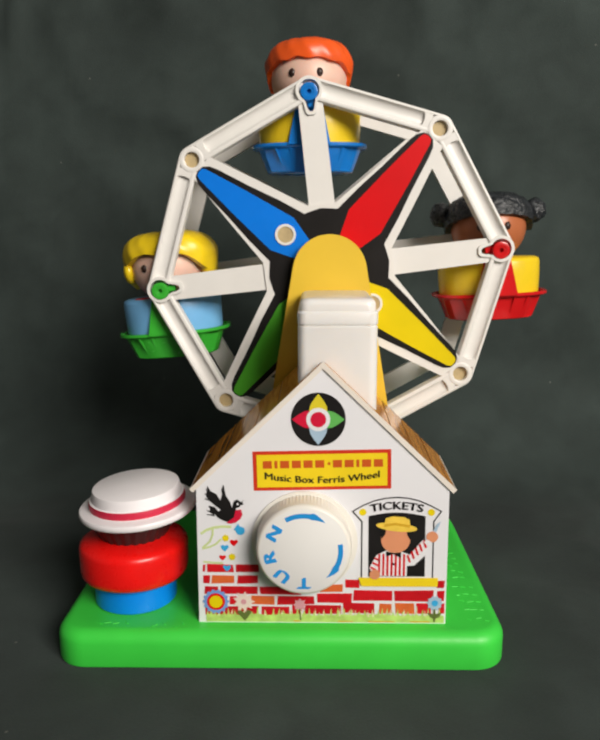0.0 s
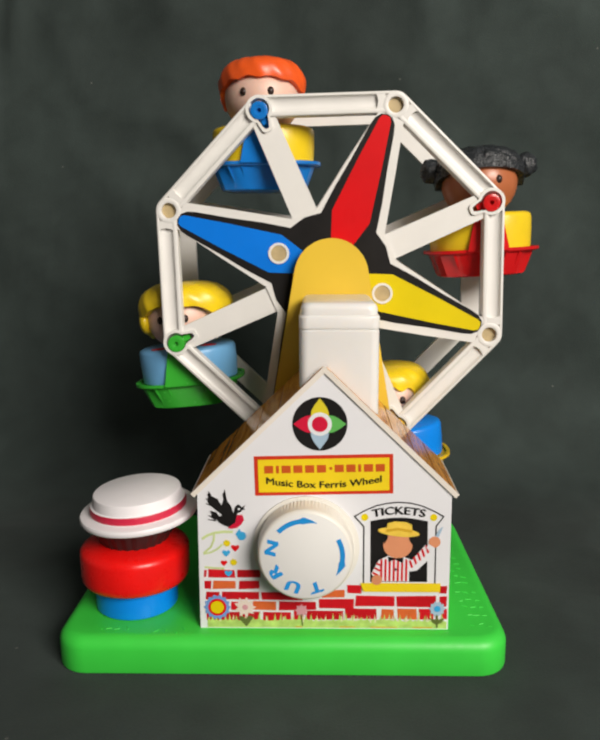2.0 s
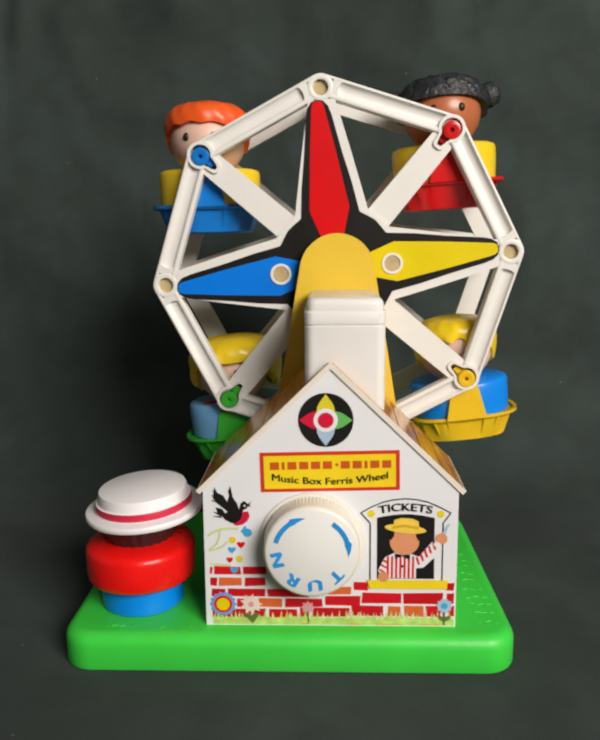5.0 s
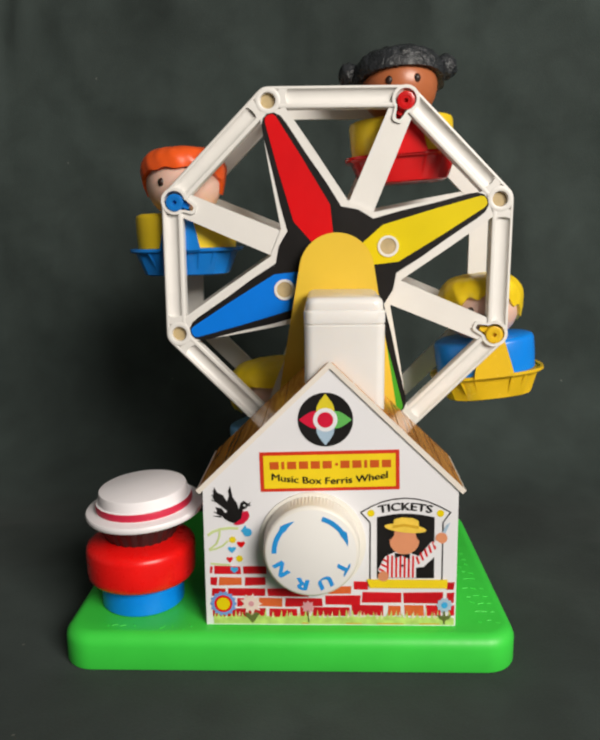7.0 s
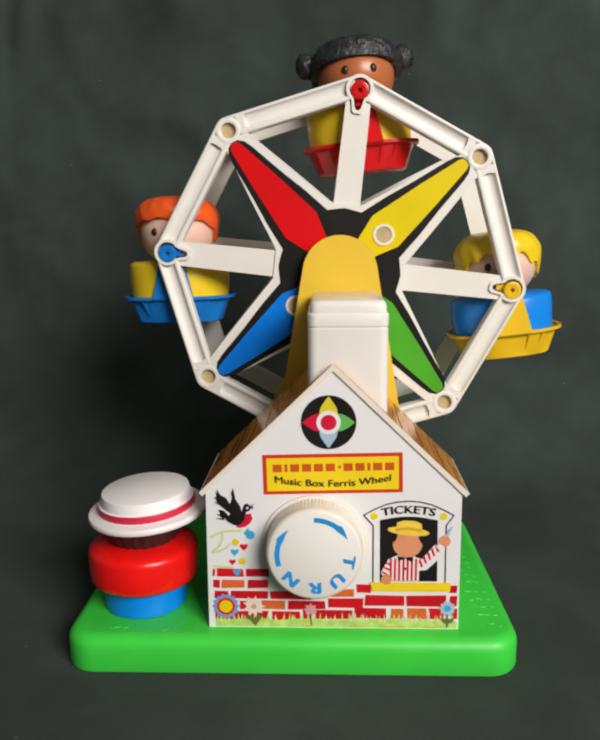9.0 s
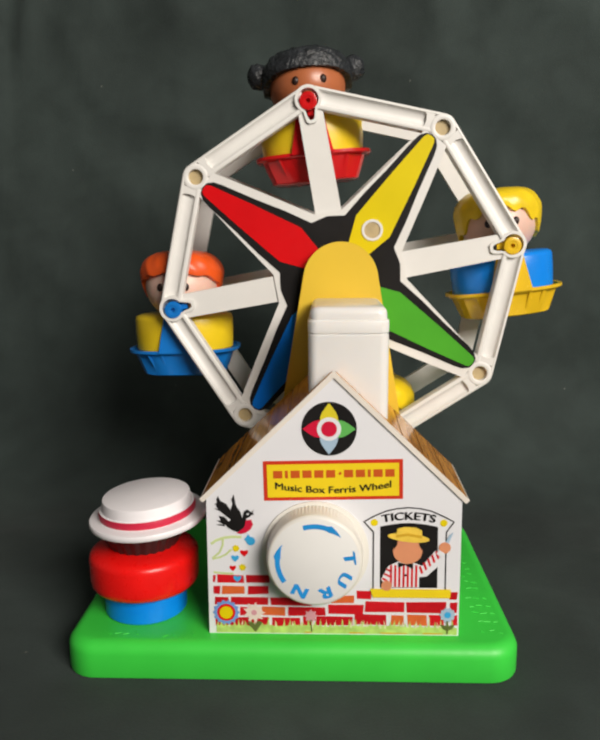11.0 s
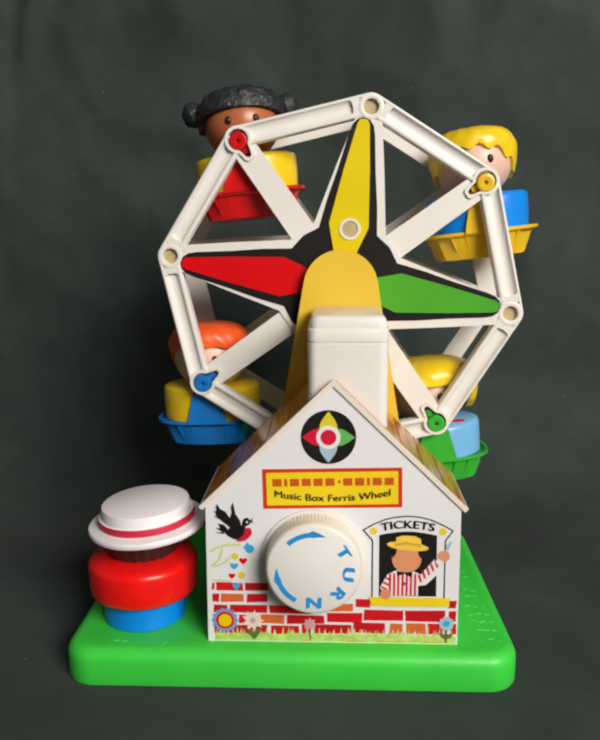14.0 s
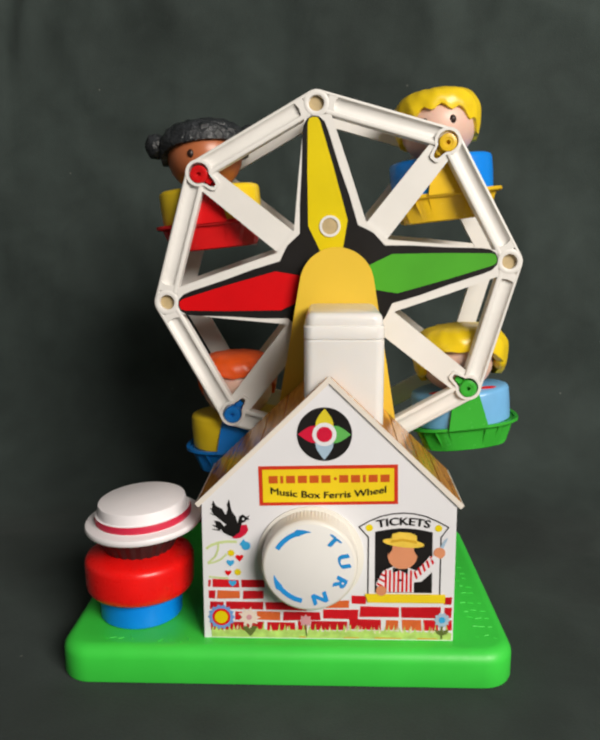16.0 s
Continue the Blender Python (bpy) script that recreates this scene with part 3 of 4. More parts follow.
def bird_and_twigs():
    outline = [(-49.9, 66.6), (-48.4, 64.2), (-46.2, 63.4), (-44.3, 60.8), (-43.4, 63.2), (-43.8, 65.2), (-42.7, 66.8), (-41.8, 62.6), (-40.0, 60.2), (-39.2, 57.6), (-38.4, 60.3), (-36.9, 61.2), (-35.2, 60.0), (-35.6, 58.3), (-37.4, 57.6), (-37.8, 55.0), (-40.0, 51.8), (-43.2, 52.6), (-45.6, 53.8), (-47.0, 55.4), (-49.5, 56.2), (-48.8, 57.0), (-49.6, 58.6), (-46.9, 58.1), (-45.2, 56.2), (-44.2, 57.0), (-48.4, 60.0), (-50.6, 62.2)]
    bird = flat("bird_print", [(x, 51.4 + (z - 51.4) * 1.16) for x, z in outline], BLACK, house, 2, "black printed bird with a red breast")
    flat("breast", [(-37.6, 57.8), (-35.2, 58.0), (-34.5, 55.6), (-35.6, 53.6), (-37.7, 51.9), (-40.0, 51.4), (-41.8, 51.8), (-38.4, 54.4)], E_RED, bird, 3)
    flat("eye", circle(-36.7, 60.6, 0.5, 12), PAPER, bird, 3)
    flat("beak", [(-35.4, 61.4), (-33.7, 62.6), (-34.6, 61.2), (-33.8, 60.4), (-35.4, 60.2)], BLACK, bird, 3)
    for x0, z0, x1, z1, w in ((-46.0, 64.5, -50.6, 67.4, 1.2), (-46.2, 63.0, -51.2, 65.3, 1.2), (-46.4, 61.4, -51.2, 63.0, 1.1), (-43.0, 66.0, -42.9, 69.4, 1.1), (-47.0, 55.8, -50.4, 57.6, 0.9), (-47.0, 55.2, -50.6, 55.6, 0.8)):
        d = Vector((z0 - z1, x1 - x0)).normalized() * w / 2
        flat("feather", [(x0 + d.x, z0 + d.y), (x0 - d.x, z0 - d.y), (x1 - d.x * 0.3, z1 - d.y * 0.3), (x1 + d.x * 0.3, z1 + d.y * 0.3)], BLACK, bird, 1.5)
    twig = stroke("twig_print", [(-53.2, 46.6), (-51.0, 48.2), (-47.6, 49.4), (-44.0, 49.9), (-40.0, 49.8)], 1.2, STEM, house, 1)
    stroke("branch", [(-48.0, 48.9), (-48.2, 46.0), (-49.6, 42.6), (-52.6, 40.0)], 0.9, STEM, twig, 1.7)
    stroke("branch", [(-52.8, 39.4), (-49.6, 40.2), (-46.8, 41.6), (-44.6, 43.8)], 0.9, STEM, twig, 1.2)
    stroke("branch", [(-52.4, 33.0), (-48.2, 32.6), (-44.0, 32.4)], 0.9, STEM, twig, 1)
    flat("bud", circle(-35.7, 48.0, 2.0, 18), SKY_PRINT, twig, 2)
    flat("bud", [(-38.6, 48.6), (-36.6, 51.4), (-35.8, 49.6), (-37.0, 47.6)], SKY_PRINT, twig, 2.6)
    for x, z, r, m in ((-42.4, 44.5, 1.8, P_YELLOW), (-38.7, 42.4, 1.9, P_RED), (-42.8, 39.9, 1.9, SKY_PRINT), (-43.9, 35.2, 1.6, P_RED), (-39.6, 35.5, 1.8, P_YELLOW), (-42.0, 30.2, 1.9, SKY_PRINT)):
        flat("blossom", petals(x, z, r, 7, 0.3) if m is P_YELLOW else heart(x, z, r), m, twig, 2)


compass_emblem()
name_sign()
ticket_window()
brick_print()
flowers()
bird_and_twigs()


# ---- the winding knob ----
KNOB = (-7.2, 44.4)


def build_knob():
    bm = bmesh.new()
    ring(bm, circle(-7.0, 43.2, 23.6, 72), circle(-7.0, 43.2, 17, 72), -1.3, 0.1)
    bevelled(bm, 0.5, 2)
    part("knob_collar", bm, CREAM, toy, "cream plastic ring round the knob")
    bm = bmesh.new()
    prof = [(21.2, -1.5), (20.7, -10.4), (20.5, -11.7), (19.9, -12.6), (19.1, -13.0)]
    n = 168
    rows = []
    for k, (r, y) in enumerate(prof):
        rows.append([bm.verts.new(((r - (0.4 if i % 2 and k < 2 else 0)) * math.cos(2 * math.pi * i / n), y, (r - (0.4 if i % 2 and k < 2 else 0)) * math.sin(2 * math.pi * i / n))) for i in range(n)])
    for a, b in zip(rows, rows[1:]):
        for i in range(n):
            j = (i + 1) % n
            bm.faces.new((a[i], a[j], b[j], b[i]))
    bm.faces.new(rows[-1]).material_index = 1
    bm.faces.new(rows[0][::-1])
    knob = part("knob", bm, [CREAM, KNOB_FACE], toy, "round white winding knob with knurled rim", sharp=50)
    for ch, a in (("N", 148), ("R", 192.5), ("U", 231), ("T", 270)):
        q = radians(a - 90)

        def place(x, z, q=q, a=radians(a)):
            z = z * 0.95 + 14.7
            return (x * 1.25 * math.cos(q) - z * math.sin(q), x * 1.25 * math.sin(q) + z * math.cos(q))

        bm = letters(ch, 7.4, place, 0.36)
        for v in bm.verts:
            v.co.y -= 13.05
        part("letter", bm, LETTER_BLUE, knob)
    for a0, a1 in ((119, 54), (11, -52)):
        bm = bmesh.new()
        outer, inner = [], []
        for i in range(13):
            t = i / 12
            a = radians(a0 + (a1 - a0) * t)
            w = 1.25 if t < 0.6 else (2.0 * (1 - t) / 0.4)
            ro = 15.7 + w * (1.0 if t < 0.6 else 1.15)
            ri = 15.7 - w * 0.7
            outer.append((ro * math.cos(a), ro * math.sin(a)))
            inner.append((ri * math.cos(a), ri * math.sin(a)))
        prism(bm, outer + inner[::-1], -13.12, -12.9)
        bmesh.ops.remove_doubles(bm, verts=bm.verts[:], dist=0.01)
        part("arrow", bm, LETTER_BLUE, knob)
    return knob


knob = build_knob()


# ---- the wheel ----
def polar(r, a):
    return (r * math.cos(radians(a)), r * math.sin(radians(a)))


def octagon(offset):
    """The octagon of pin places moved out by offset; its corners are rounded with six points each."""
    out = []
    for i in range(8):
        v = Vector(polar(85.1, 45 * i))
        if offset > 3:
            for k in range(6):
                d = Vector(polar(offset, 45 * i - 22.5 + 9 * k))
                out.append((v.x + d.x, v.y + d.y))
        else:
            c = Vector(polar(85.1 + offset / math.cos(radians(22.5)), 45 * i))
            e0 = c + Vector(polar(1.6, 45 * i - 112.5))
            e1 = c + Vector(polar(1.6, 45 * i + 112.5))
            for k in range(6):
                t = k / 5
                p = e0 * (1 - t) ** 2 + c * 2 * t * (1 - t) + e1 * t ** 2
                out.append((p.x, p.y))
    return out


def star(prof, lean=0.0, middle=0.0):
    """Four arms round the hub; pins lie at 0, 90, 180, 270 degrees, arms at 45 and so on. prof: half an arm, from hub to tip."""
    out = []
    for k in range(4):
        x, z = polar(1, 45 + 90 * k + lean), polar(1, 135 + 90 * k + lean)
        arm = [(r, -s) for r, s in prof] + [(r, s) for r, s in prof[::-1] if s > 0]
        out += [(x[0] * r + z[0] * s, x[1] * r + z[1] * s) for r, s in arm]
        if middle:
            out += [polar(middle - 0.35, 84 + 90 * k + lean), polar(middle, 90 + 90 * k + lean), polar(middle - 0.35, 96 + 90 * k + lean)]
    return out


PLATE = [(27.7, 17.6), (55, 11.9), (75, 7.4), (79.4, 6.4)]
DECAL = [(26.0, 14.3), (40, 12.2), (55, 9.1), (72, 6.2), (76.3, 5.0), (78.9, 2.8), (79.6, 0)]


def keyhole(x, z, a, grow):
    """Round the pin with a nose towards the hub."""
    out = []
    for i in range(25):
        b = a + 180 + 32 + 296 * i / 24
        p = polar(4.95 + grow, b)
        out.append((x + p[0], z + p[1]))
    for r, s in ((8.6 + grow, -1.5 - grow * 0.8), (9.8 + grow, -0.8 - grow * 0.5), (9.8 + grow, 0.8 + grow * 0.5), (8.6 + grow, 1.5 + grow * 0.8)):
        c, d = polar(1, a + 180), polar(1, a + 270)
        out.append((x + c[0] * r + d[0] * s, z + c[1] * r + d[1] * s))
    return out


def wheel_frame(bm, front):
    """Rim with a channel, solid corners, arms and spokes; front face at y = 0, or the plain rear half."""
    if front:
        # straight channelled bars from corner to corner
        hollow = [(1.75 + 3.35 * math.cos(radians(a)), 0.12 + 2.1 * math.sin(radians(a))) for a in range(0, 181, 20)]
        prof = [(6.4, 6.6), (6.4, 0.6), (6.25, 0.18), (5.95, 0), (5.3, 0)] + hollow + [(-1.8, 0), (-3.1, 0), (-3.5, 0.15), (-3.7, 0.6), (-3.7, 6.6)]
        span = 2 * 85.1 * math.sin(radians(22.5))
        for i in range(8):
            x, z = polar(85.1, 45 * i)
            d, e = polar(1, 45 * i + 112.5), polar(1, 45 * i + 22.5)
            ends = [[], []]
            for g, y in prof:
                u = math.sqrt(max(0.0, 36.0 - g * g))       # each line starts on the round boss
                for row, w in zip(ends, (u, span - u)):
                    row.append(bm.verts.new((x + d[0] * w + e[0] * g, y, z + d[1] * w + e[1] * g)))
            for k in range(len(prof)):
                j = (k + 1) % len(prof)
                bm.faces.new((ends[0][k], ends[0][j], ends[1][j], ends[1][k]))
            bm.faces.new(ends[0])
            bm.faces.new(ends[1][::-1])
    else:
        ring(bm, octagon(6.4), octagon(-3.7), 0, -3.6)
    for i in range(8):
        x, z = polar(85.1, 45 * i)
        hole = i % 2 == 1
        if front and hole:
            # round boss with an open socket
            loops = []
            for g, y in ((6.4, 6.5), (6.4, 0.8), (6.15, 0.22), (5.6, -0.02), (4.2, -0.03), (3.75, 0.15), (3.6, 0.7), (3.55, 6.5)):
                loops.append([bm.verts.new((u, y, w)) for u, w in circle(x, z, g, 40)])
            for p, q in zip(loops, loops[1:] + loops[:1]):
                for k in range(40):
                    j = (k + 1) % 40
                    bm.faces.new((p[k], p[j], q[j], q[k]))
        for side in (-1, 1) if front and hole else ():
            # the solid end of each channel
            d, e = polar(1, 45 * i + side * 112.5), polar(1, 45 * i + side * 22.5)
            reach = 8.8
            p = [(5.0, 5.2), (reach + 0.8, 5.2), (reach, 4.2), (reach - 0.4, 1.8), (reach, -0.6), (reach + 0.8, -1.7), (5.0, -1.7)]
            prism(bm, [(x + d[0] * u + e[0] * w, z + d[1] * u + e[1] * w) for u, w in p], 0.14, 3.4)
        if not hole:
            if front:
                ring(bm, keyhole(x, z, 45 * i, 1.5), keyhole(x, z, 45 * i, 0), -0.25, 6.2)
            if front:
                c, s = polar(1, 45 * i)
                for p in ([(31.0, -6.4), (73.9, -5.95), (73.9, 5.95), (31.0, 6.4)], [(73.9, -5.95), (79.5, -5.9), (79.5, -2.0), (73.9, -2.0)], [(73.9, 2.0), (79.5, 2.0), (79.5, 5.9), (73.9, 5.95)]):
                    prism(bm, [(u * c - w * s, u * s + w * c) for u, w in p], 0.9, 6.4)


def wheel_part(name, bm, mat, parent, label="", sharp=32):
    for v in bm.verts:
        v.co.x, v.co.z = v.co.x * 1.0172, v.co.z * 1.0172
    return part(name, bm, mat, parent, label, sharp)


def build_wheel():
    bm = bmesh.new()
    wheel_frame(bm, True)
    prism(bm, star(PLATE), 0.1, 9.6)
    wheel = wheel_part("wheel", bm, WHITE, toy, sharp=50, label="white plastic octagonal wheel with channelled rim and coloured petals")
    wheel.location = HUB
    bm = bmesh.new()
    wheel_frame(bm, False)
    rear = wheel_part("rear_wheel", bm, WHITE, toy, "plain white rear half of the wheel")
    rear.location = REAR
    bm = bmesh.new()
    prism(bm, star(PLATE + [(83.5, 5.2)]), -0.2, -3.3)
    wheel_part("rear_star", bm, WHITE, rear)
    for i in (0, 2, 4, 6):
        c, s = polar(1, 45 * i)
        bm = bmesh.new()
        prism(bm, [(u * c - w * s, u * s + w * c) for u, w in ((27.0, -6.4), (83.0, -5.9), (83.0, 5.9), (27.0, 6.4))], -0.3, -3.2)
        wheel_part("rear_spoke", bm, WHITE, rear)
    bm = bmesh.new()
    prism(bm, star(DECAL, 1.6, 30.0), -0.05, 0.3)
    wheel_part("star_plate", bm, BLACK, wheel, "matt black printed star plate")
    for a, m, hole in ((45, P_RED, False), (135, P_BLUE, True), (225, P_GREEN, False), (315, P_YELLOW, True)):
        x, z = polar(1, a + 1.6), polar(1, a + 91.6)
        prof = [(10, 3.4), (16.7, 5.8), (29.0, 9.7), (55, 6.3), (76.8, 2.9), (78.6, 1.9), (79.0, 0)]
        pts = prof + [(r, -s) for r, s in prof[-2::-1]]
        bm = bmesh.new()
        prism(bm, [(x[0] * r + z[0] * s, x[1] * r + z[1] * s) for r, s in pts], -0.2, 0.1)
        wheel_part("petal", bm, m, wheel)
        if hole:
            cx, cz = polar(27.4, a)
            bm = bmesh.new()
            ring(bm, circle(cx, cz, 5.15, 36), circle(cx, cz, 3.9, 36), -0.75, 0.2)
            bevelled(bm, 0.3, 2, 60)
            wheel_part("hole_rim", bm, WHITE, wheel)
            bm = bmesh.new()
            prism(bm, circle(cx, cz, 4.0, 24), -0.24, 0.1)
            wheel_part("hole_plug", bm, TAN, wheel)
    for a in (45, 135, 225, 315):
        cx, cz = polar(85.1, a)
        bm = bmesh.new()
        prism(bm, circle(cx, cz, 3.54, 24), 2.4, 53)
        wheel_part("cross_peg", bm, TAN, wheel)
    for a, m in ((0, B_RED), (90, B_BLUE), (180, B_GREEN), (270, B_YELLOW)):
        c, s = polar(1, a)
        bm = bmesh.new()
        prism(bm, [((85.1 - u) * c - w * s, (85.1 - u) * s + w * c) for u, w in ((3.9, -1.5), (7.3, -1.2), (7.3, 1.2), (3.9, 1.5))], 2.2, 4.4)
        wheel_part("key_tab", bm, m, wheel)
    bm = bmesh.new()
    prism(bm, circle(0, 0, 7, 28), -0.8, 53)
    wheel_part("axle", bm, WHITE, wheel)
    return wheel, rear


wheel, rear_wheel = build_wheel()


# ---- gondolas and their riders; the origin is the pin ----
def build_gondola(mat, label):
    bm = bmesh.new()
    n = 40
    rows = []
    prof = [(1.0, 0.0), (1.0, -1.5), (0.97, -2.1), (0.90, -2.5), (0.77, -12.6), (0.75, -13.6), (0.70, -14.2)]
    for k, (g, z) in enumerate(prof):
        row = []
        for i in range(n):
            a = 2 * math.pi * i / n
            x, y = math.cos(a), math.sin(a)
            flute = 0.96 if (k in (3, 4) and i % 5 in (0, 1)) else 1.0
            e = 0.72
            row.append(bm.verts.new((30.0 * g * flute * math.copysign(abs(x) ** e, x), 28.0 + 20.4 * g * flute * math.copysign(abs(y) ** e, y), -22.5 + z)))
        rows.append(row)
    inner = []
    for g, z in ((0.94, 0.0), (0.93, -1.0)):
        inner.append([bm.verts.new((30.0 * g * math.copysign(abs(math.cos(2 * math.pi * i / n)) ** 0.72, math.cos(2 * math.pi * i / n)), 28.0 + 20.4 * g * math.copysign(abs(math.sin(2 * math.pi * i / n)) ** 0.72, math.sin(2 * math.pi * i / n)), -22.5 + z)) for i in range(n)])
    seq = [inner[1], inner[0]] + rows
    for a, b in zip(seq, seq[1:]):
        for i in range(n):
            j = (i + 1) % n
            bm.faces.new((a[i], a[j], b[j], b[i]))
    bm.faces.new(rows[-1])
    bm.faces.new(inner[1][::-1])
    for x in (-17, -9.8, 9.8, 17):
        y0 = 28.0 - 20.4 * (1 - abs(x / 30.0) ** 2.78) ** 0.36
        y1 = 28.0 - (28.0 - y0) * 0.70
        x1 = x * 0.74
        q = [bm.verts.new(p) for p in ((x - 0.5, y0 + 1.2, -24.4), (x + 0.5, y0 + 1.2, -24.4), (x1 + 0.5, y1 - 0.5, -35.8), (x1 - 0.5, y1 - 0.5, -35.8), (x - 0.5, y0 + 6, -24.4), (x + 0.5, y0 + 6, -24.4), (x1 + 0.5, y1 + 4, -35.8), (x1 - 0.5, y1 + 4, -35.8))]
        for k in ((0, 1, 2, 3), (7, 6, 5, 4), (0, 4, 5, 1), (1, 5, 6, 2), (2, 6, 7, 3), (3, 7, 4, 0)):
            bm.faces.new([q[i] for i in k])
    ob = part("gondola", bm, mat, toy, label, sharp=25)
    for y0, y1 in ((6.8, 8.2), (47.4, 48.8)):
        bm = bmesh.new()
        prism(bm, [(-10.5, -23.5), (10.5, -23.5), (5.4, 1.0), (3.6, 4.2), (0, 5.4), (-3.6, 4.2), (-5.4, 1.0)], y0, y1)
        bevelled(bm, 0.5, 2)
        part("hanger", bm, mat, ob)
    bm = bmesh.new()
    lathe(bm, [(4.3, -7.5), (4.3, 0.55), (4.15, 0.8), (3.8, 0.9), (2.3, 0.9), (2.05, 0.68), (1.3, 0.68), (1.05, 0.5), (0.95, -1.5), (0, -1.5)], 32, None, (0, 0, 0), pose(0, 0, 0, 90, 0, 0).to_3x3().to_4x4())
    part("pin", bm, mat, ob)
    return ob


def sphere(bm, c, r, mat, sx=1.0, sy=1.0, sz=1.0, n=24):
    prof = [(r * math.sin(math.pi * i / (n // 2)), -r * sz * math.cos(math.pi * i / (n // 2))) for i in range(n // 2 + 1)]
    prof[0], prof[-1] = (0, prof[0][1]), (0, prof[-1][1])
    lathe(bm, prof, n, [mat] * (n // 2), c, None, sx, sy)


def build_doll(mats, label, style, face=0.0, lift=0.0):
    """One plain moulded figure: round body, ball head, cap of hair, two eye dots."""
    bm = bmesh.new()
    lathe(bm, [(0, -23.4), (24.3, -23.4), (26.1, -22.9), (26.6, -14), (26.6, -7.0), (26.0, -5.4), (24.0, -4.5), (9, -4.0), (9, 0), (0, 0)], 56, [0] * 9, (0, 0, 0), None, 1.0, 0.78)
    body = set(bm.verts)
    sphere(bm, (0, 0, 10.3), 19.6, 1, 1.0, 1.0, 0.92, 32)
    n, m = 72, 14
    rows = []
    for k in range(m + 2):
        row = []
        for i in range(n):
            a = 2 * math.pi * i / n                      # 270 degrees is the face side
            front = max(0.0, -math.sin(a - radians(face)))
            lim = {"short": 104 - 31 * front ** 0.4 + 1.6 * math.sin(a * 11), "buns": 97 - 23 * front ** 0.6, "bob": 123 - 50 * front ** 0.55 + 2 * math.sin(a * 7), "bangs": 116 - 44 * front ** 1.0 + 4.5 * math.sin(a * 13)}[style]
            kk = min(k, m)
            p = radians(lim) * kk / m
            rx = 22.9 + {"bob": 2.4, "buns": 1.0, "short": 0.5}.get(style, 0)
            rx *= 1 - (0.14 if style == "short" else 0.07) * max(0.0, math.degrees(p) - 72) / 40
            wave = 1 + (0.011 if style != "buns" else 0.0) * math.sin(a * 15 + 2 * math.sin(p * 3)) * min(1, p) + 0.02 * noise.noise(Vector((math.cos(a) * 3, math.sin(a) * 3, p * 2))) + (0.035 * noise.noise(Vector((math.cos(a) * math.sin(p) * 9, math.sin(a) * math.sin(p) * 9, math.cos(p) * 9))) if style == "buns" else 0)
            sp = math.sin(p) ** (0.64 if style == "buns" else 0.56)
            cp = math.copysign(abs(math.cos(p)) ** (0.85 if style == "buns" else 0.8), math.cos(p))
            g = wave * (0.86 if k == m + 1 else 1.0) * (1 - 0.11 * front * (kk / m) ** 3)
            flip = (1.12 if math.cos(a) > 0 else 0.97) if style == "bob" else 1.0
            row.append(bm.verts.new((rx * sp * g * flip * math.cos(a), rx * sp * g * math.sin(a), 11 + {"buns": 17.8, "bangs": 17.3}.get(style, 18.3) * cp * (wave if k <= m else wave * 0.98))))
        rows.append(row)
    top = bm.verts.new((0, 0, {"buns": 28.8, "bangs": 28.3}.get(style, 29.3)))
    for i in range(n):
        j = (i + 1) % n
        bm.faces.new((top, rows[1][i], rows[1][j])).material_index = 2
        for k in range(1, m + 1):
            bm.faces.new((rows[k][i], rows[k + 1][i], rows[k + 1][j], rows[k][j])).material_index = 2
    for v in rows[0]:
        bm.verts.remove(v)
    if style == "buns":
        for s in (-1, 1):
            old = set(bm.verts)
            sphere(bm, (24.6 * s, 2, 18.2), 5.7, 2, 1, 1, 1.15, 20)
            for v in bm.verts:
                if v not in old:
                    v.co += (v.co - Vector((24.6 * s, 2, 18.2))) * 0.2 * noise.noise(v.co * 0.45)
    if style == "bob":
        # full ends of the hair at both sides
        for x in (-19.8, 22.0):
            sphere(bm, (x, -2.0, 9.6), 4.6, 2, 0.85, 1.9, 1.55, 20)
    for v in bm.verts:
        if v not in body:
            v.co.z += lift
    if len(mats) > 4:
        for s in (-1, 1):
            sphere(bm, (13.0 * s, -10.5, -4.45), 5.0, 4, 1.0, 0.6, 0.12, 16)
    for s in (-1, 1):
        a = radians(270 + face + 21 * s)
        sphere(bm, (18.6 * math.cos(a), 18.6 * math.sin(a), 10.8 + lift), 2.0, 3, 1, 1, 1.15, 12)
    ob = part("doll", bm, mats, None, "", sharp=60)
    return tagged(ob, label, "toy figure", "riders in the gondolas")


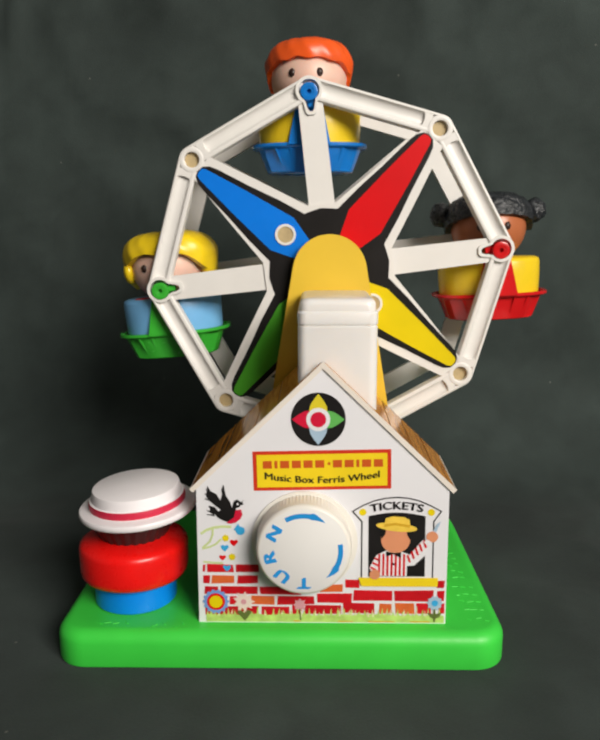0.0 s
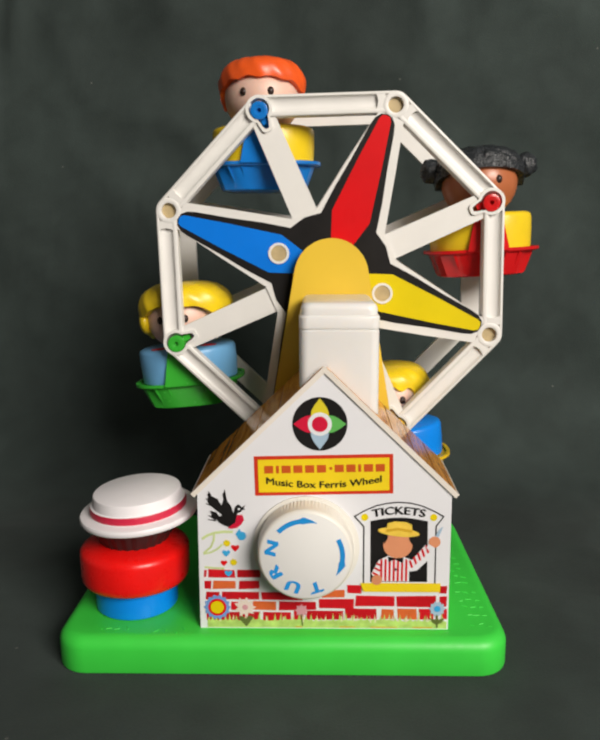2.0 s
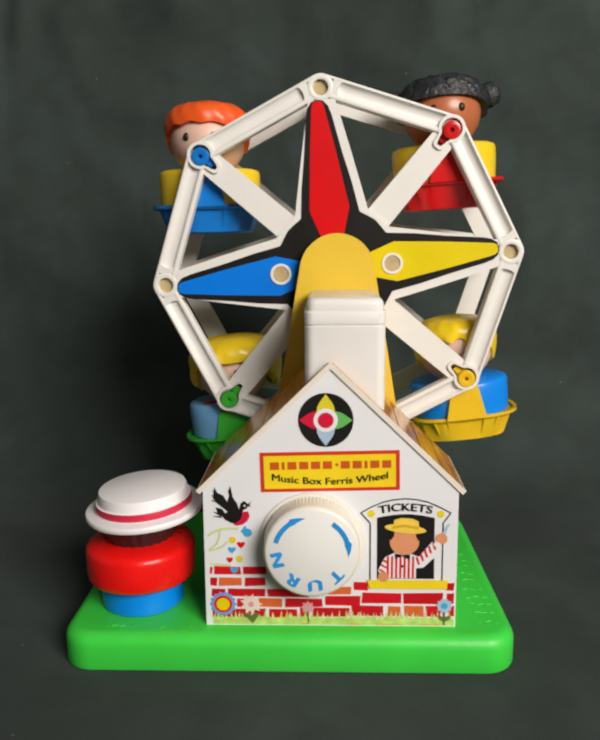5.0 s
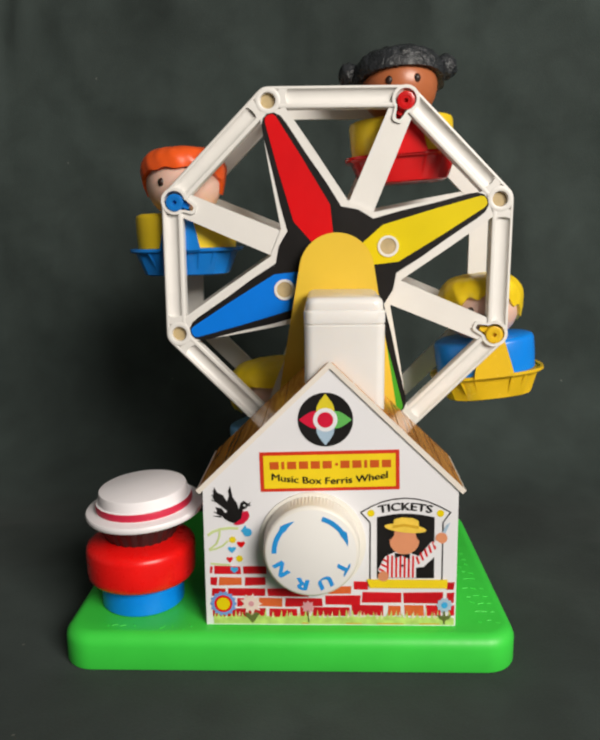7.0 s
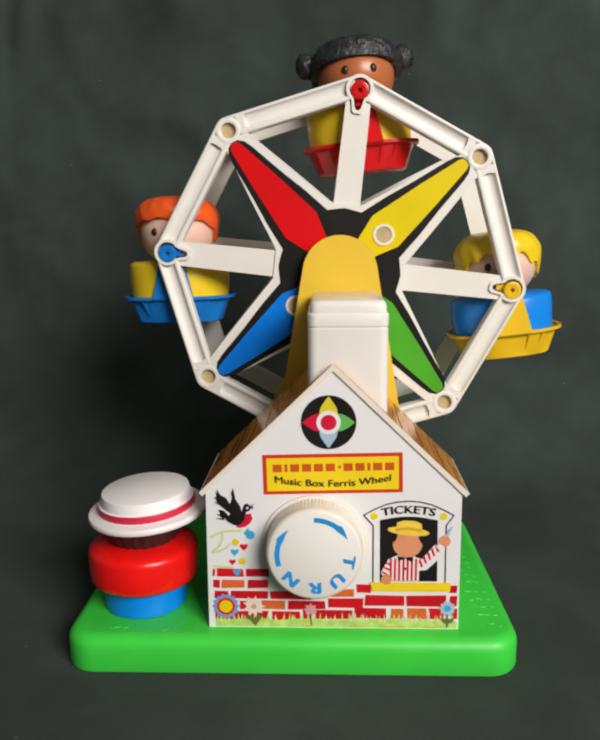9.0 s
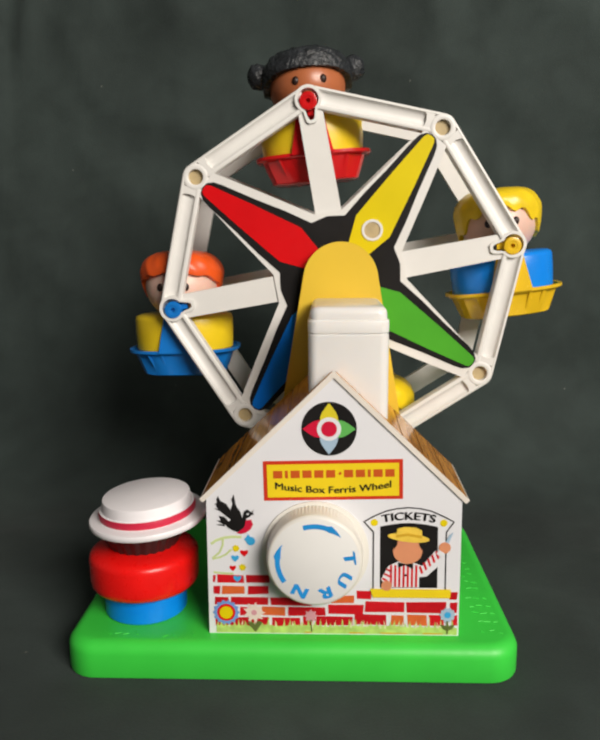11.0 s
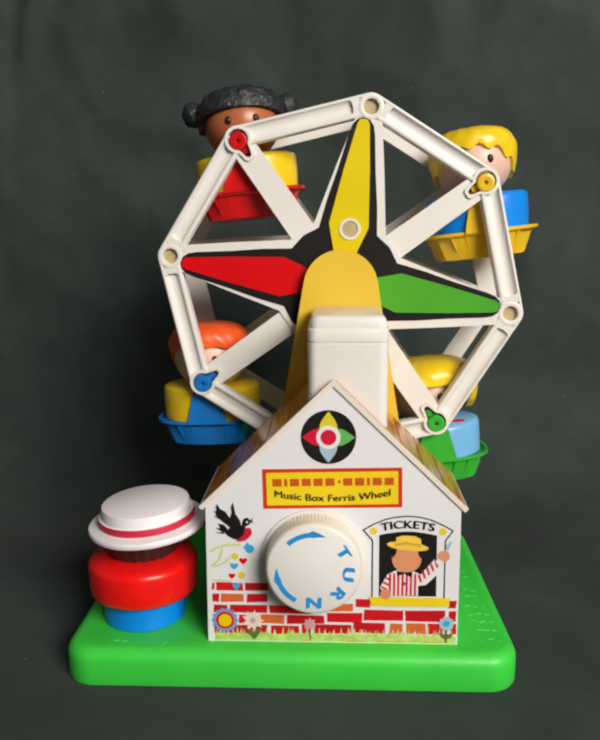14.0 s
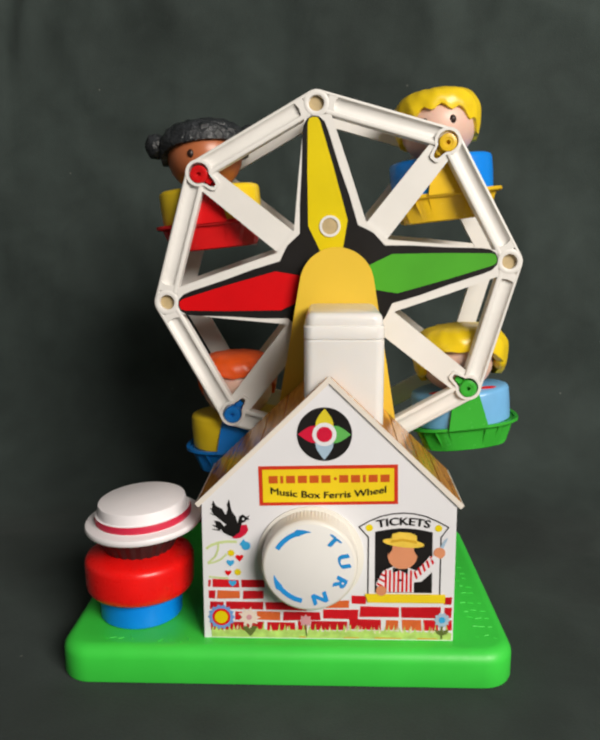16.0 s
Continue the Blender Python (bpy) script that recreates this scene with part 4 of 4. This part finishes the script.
gondolas = {
    "blue": build_gondola(B_BLUE, "blue plastic gondola tray"),
    "red": build_gondola(B_RED, "red plastic gondola tray"),
    "green": build_gondola(B_GREEN, "green plastic gondola tray"),
    "yellow": build_gondola(B_YELLOW, "yellow plastic gondola tray"),
}
riders = {
    "blue": build_doll([D_YELLOW, SKIN, HAIR_RED, EYE], "orange-haired round toy figure with yellow body in blue gondola", "short", -5),
    "red": build_doll([D_YELLOW, SKIN_DARK, HAIR_BLACK, EYE], "black-haired round toy figure with two buns in red gondola", "buns", 2, 0.9),
    "green": build_doll([D_SKY, SKIN, HAIR_BLOND, EYE, P_RED], "long-haired blond round toy figure in green gondola", "bob", -8, 0.8),
    "yellow": build_doll([D_BLUE, SKIN, HAIR_BLOND, EYE], "blond round toy figure with blue body in yellow gondola", "bangs", -6, 1.1),
}


def standing_doll():
    bm = bmesh.new()
    lathe(bm, [(0, 0), (18.8, 0), (19.5, 0.8), (19.5, 13), (22, 13.2), (24.3, 13.8), (25.3, 15.2), (25.7, 17.5), (25.9, 27.6), (25.6, 29.2), (24.8, 30.4), (22.6, 31.6), (19, 32.6), (15.2, 33.2)], 64, [0, 0, 0, 1, 1, 1, 1, 1, 1, 1, 1, 1, 1])
    n = 96
    lathe(bm, [(15.6, 32.6), (16.6, 34.0), (18.8, 38), (21.8, 43.5), (22.6, 46.5), (20, 48)], n, [2] * 5)
    bm.verts.ensure_lookup_table()
    for i, v in enumerate(bm.verts[-6 * n:]):
        if i % 4 > 1:
            v.co.x, v.co.y = v.co.x * 0.96, v.co.y * 0.96
    tip = pose(0, 0, 0, 3.0, -3.0, 0)
    lathe(bm, [(0, 45.4), (25.6, 45.4), (27.0, 45.9), (27.4, 46.7), (27.4, 48.0), (27.0, 48.6), (24.6, 49.2), (22.6, 49.5), (22.5, 49.6), (22.6, 51.2), (22.1, 52.9), (21.0, 53.0), (20.4, 57.2), (20.2, 57.7), (19.8, 57.9), (0, 58.0)], 72, [3] * 8 + [4] * 2 + [3] * 5, (5.9, 0, 0.9), tip)
    ob = part("doll", bm, [D_BLUE, D_RED, NECK, HAT, HAT_BAND], None, "", sharp=40)
    ob.location = (-0.0900, 0.0245, TOP * MM)
    return tagged(ob, "red and blue round toy figure wearing a white hat", "toy figure")


standing_doll()


# ---- what turns ----
TURN = [(0.0, 96.68), (0.5, 100.53), (1.0, 105.1), (1.5, 109.23), (2.0, 113.83), (2.5, 117.96), (3.0, 122.17), (3.5, 126.63), (4.0, 131.28), (6.5, 152.82), (7.0, 157.2), (7.5, 161.68), (8.0, 165.15), (8.5, 169.36), (9.0, 173.54), (11.5, 194.44), (12.0, 198.64), (12.5, 203.3), (13.0, 207.11), (13.5, 210.86), (14.0, 215.32), (14.5, 219.0), (15.0, 223.75), (15.5, 227.79), (16.0, 231.66)]
SWAY = {"blue": (0.3, 1.6), "red": (2.6, 5.8), "green": (5.2, 6.6), "yellow": (6.4, 6.6)}
YAW = {"blue": 0.0, "red": 0.75, "green": 0.0, "yellow": 0.0}   # slow turn of a rider in its seat, degrees a second
PLACE = {"blue": 0, "red": -90, "green": 90, "yellow": 180}


def motions():
    walk(wheel, [(t, pose(*HUB, 0, -(a - 90), 0)) for t, a in TURN])
    walk(rear_wheel, [(t, pose(*REAR, 0, -(a - 90), 0)) for t, a in TURN])
    walk(knob, [(t, pose(KNOB[0] * MM, 0, KNOB[1] * MM, 0, -1.03 * (a - TURN[0][1]), 0)) for t, a in TURN])
    for key, first in PLACE.items():
        rows, seats = [], []
        for t, a in TURN:
            b = radians(a + first)
            lean = -(SWAY[key][0] + (SWAY[key][1] - SWAY[key][0]) * t / 16.0)
            x, z = HUB[0] + RIM * math.cos(b), HUB[2] + RIM * math.sin(b) - PLAY
            rows.append((t, pose(x, HUB[1], z, 0, lean, 0)))
            seats.append((t, pose(x, HUB[1] + 0.028, z, 0, lean, YAW[key] * (t - 8.0))))
        walk(gondolas[key], rows)
        walk(riders[key], seats)


motions()
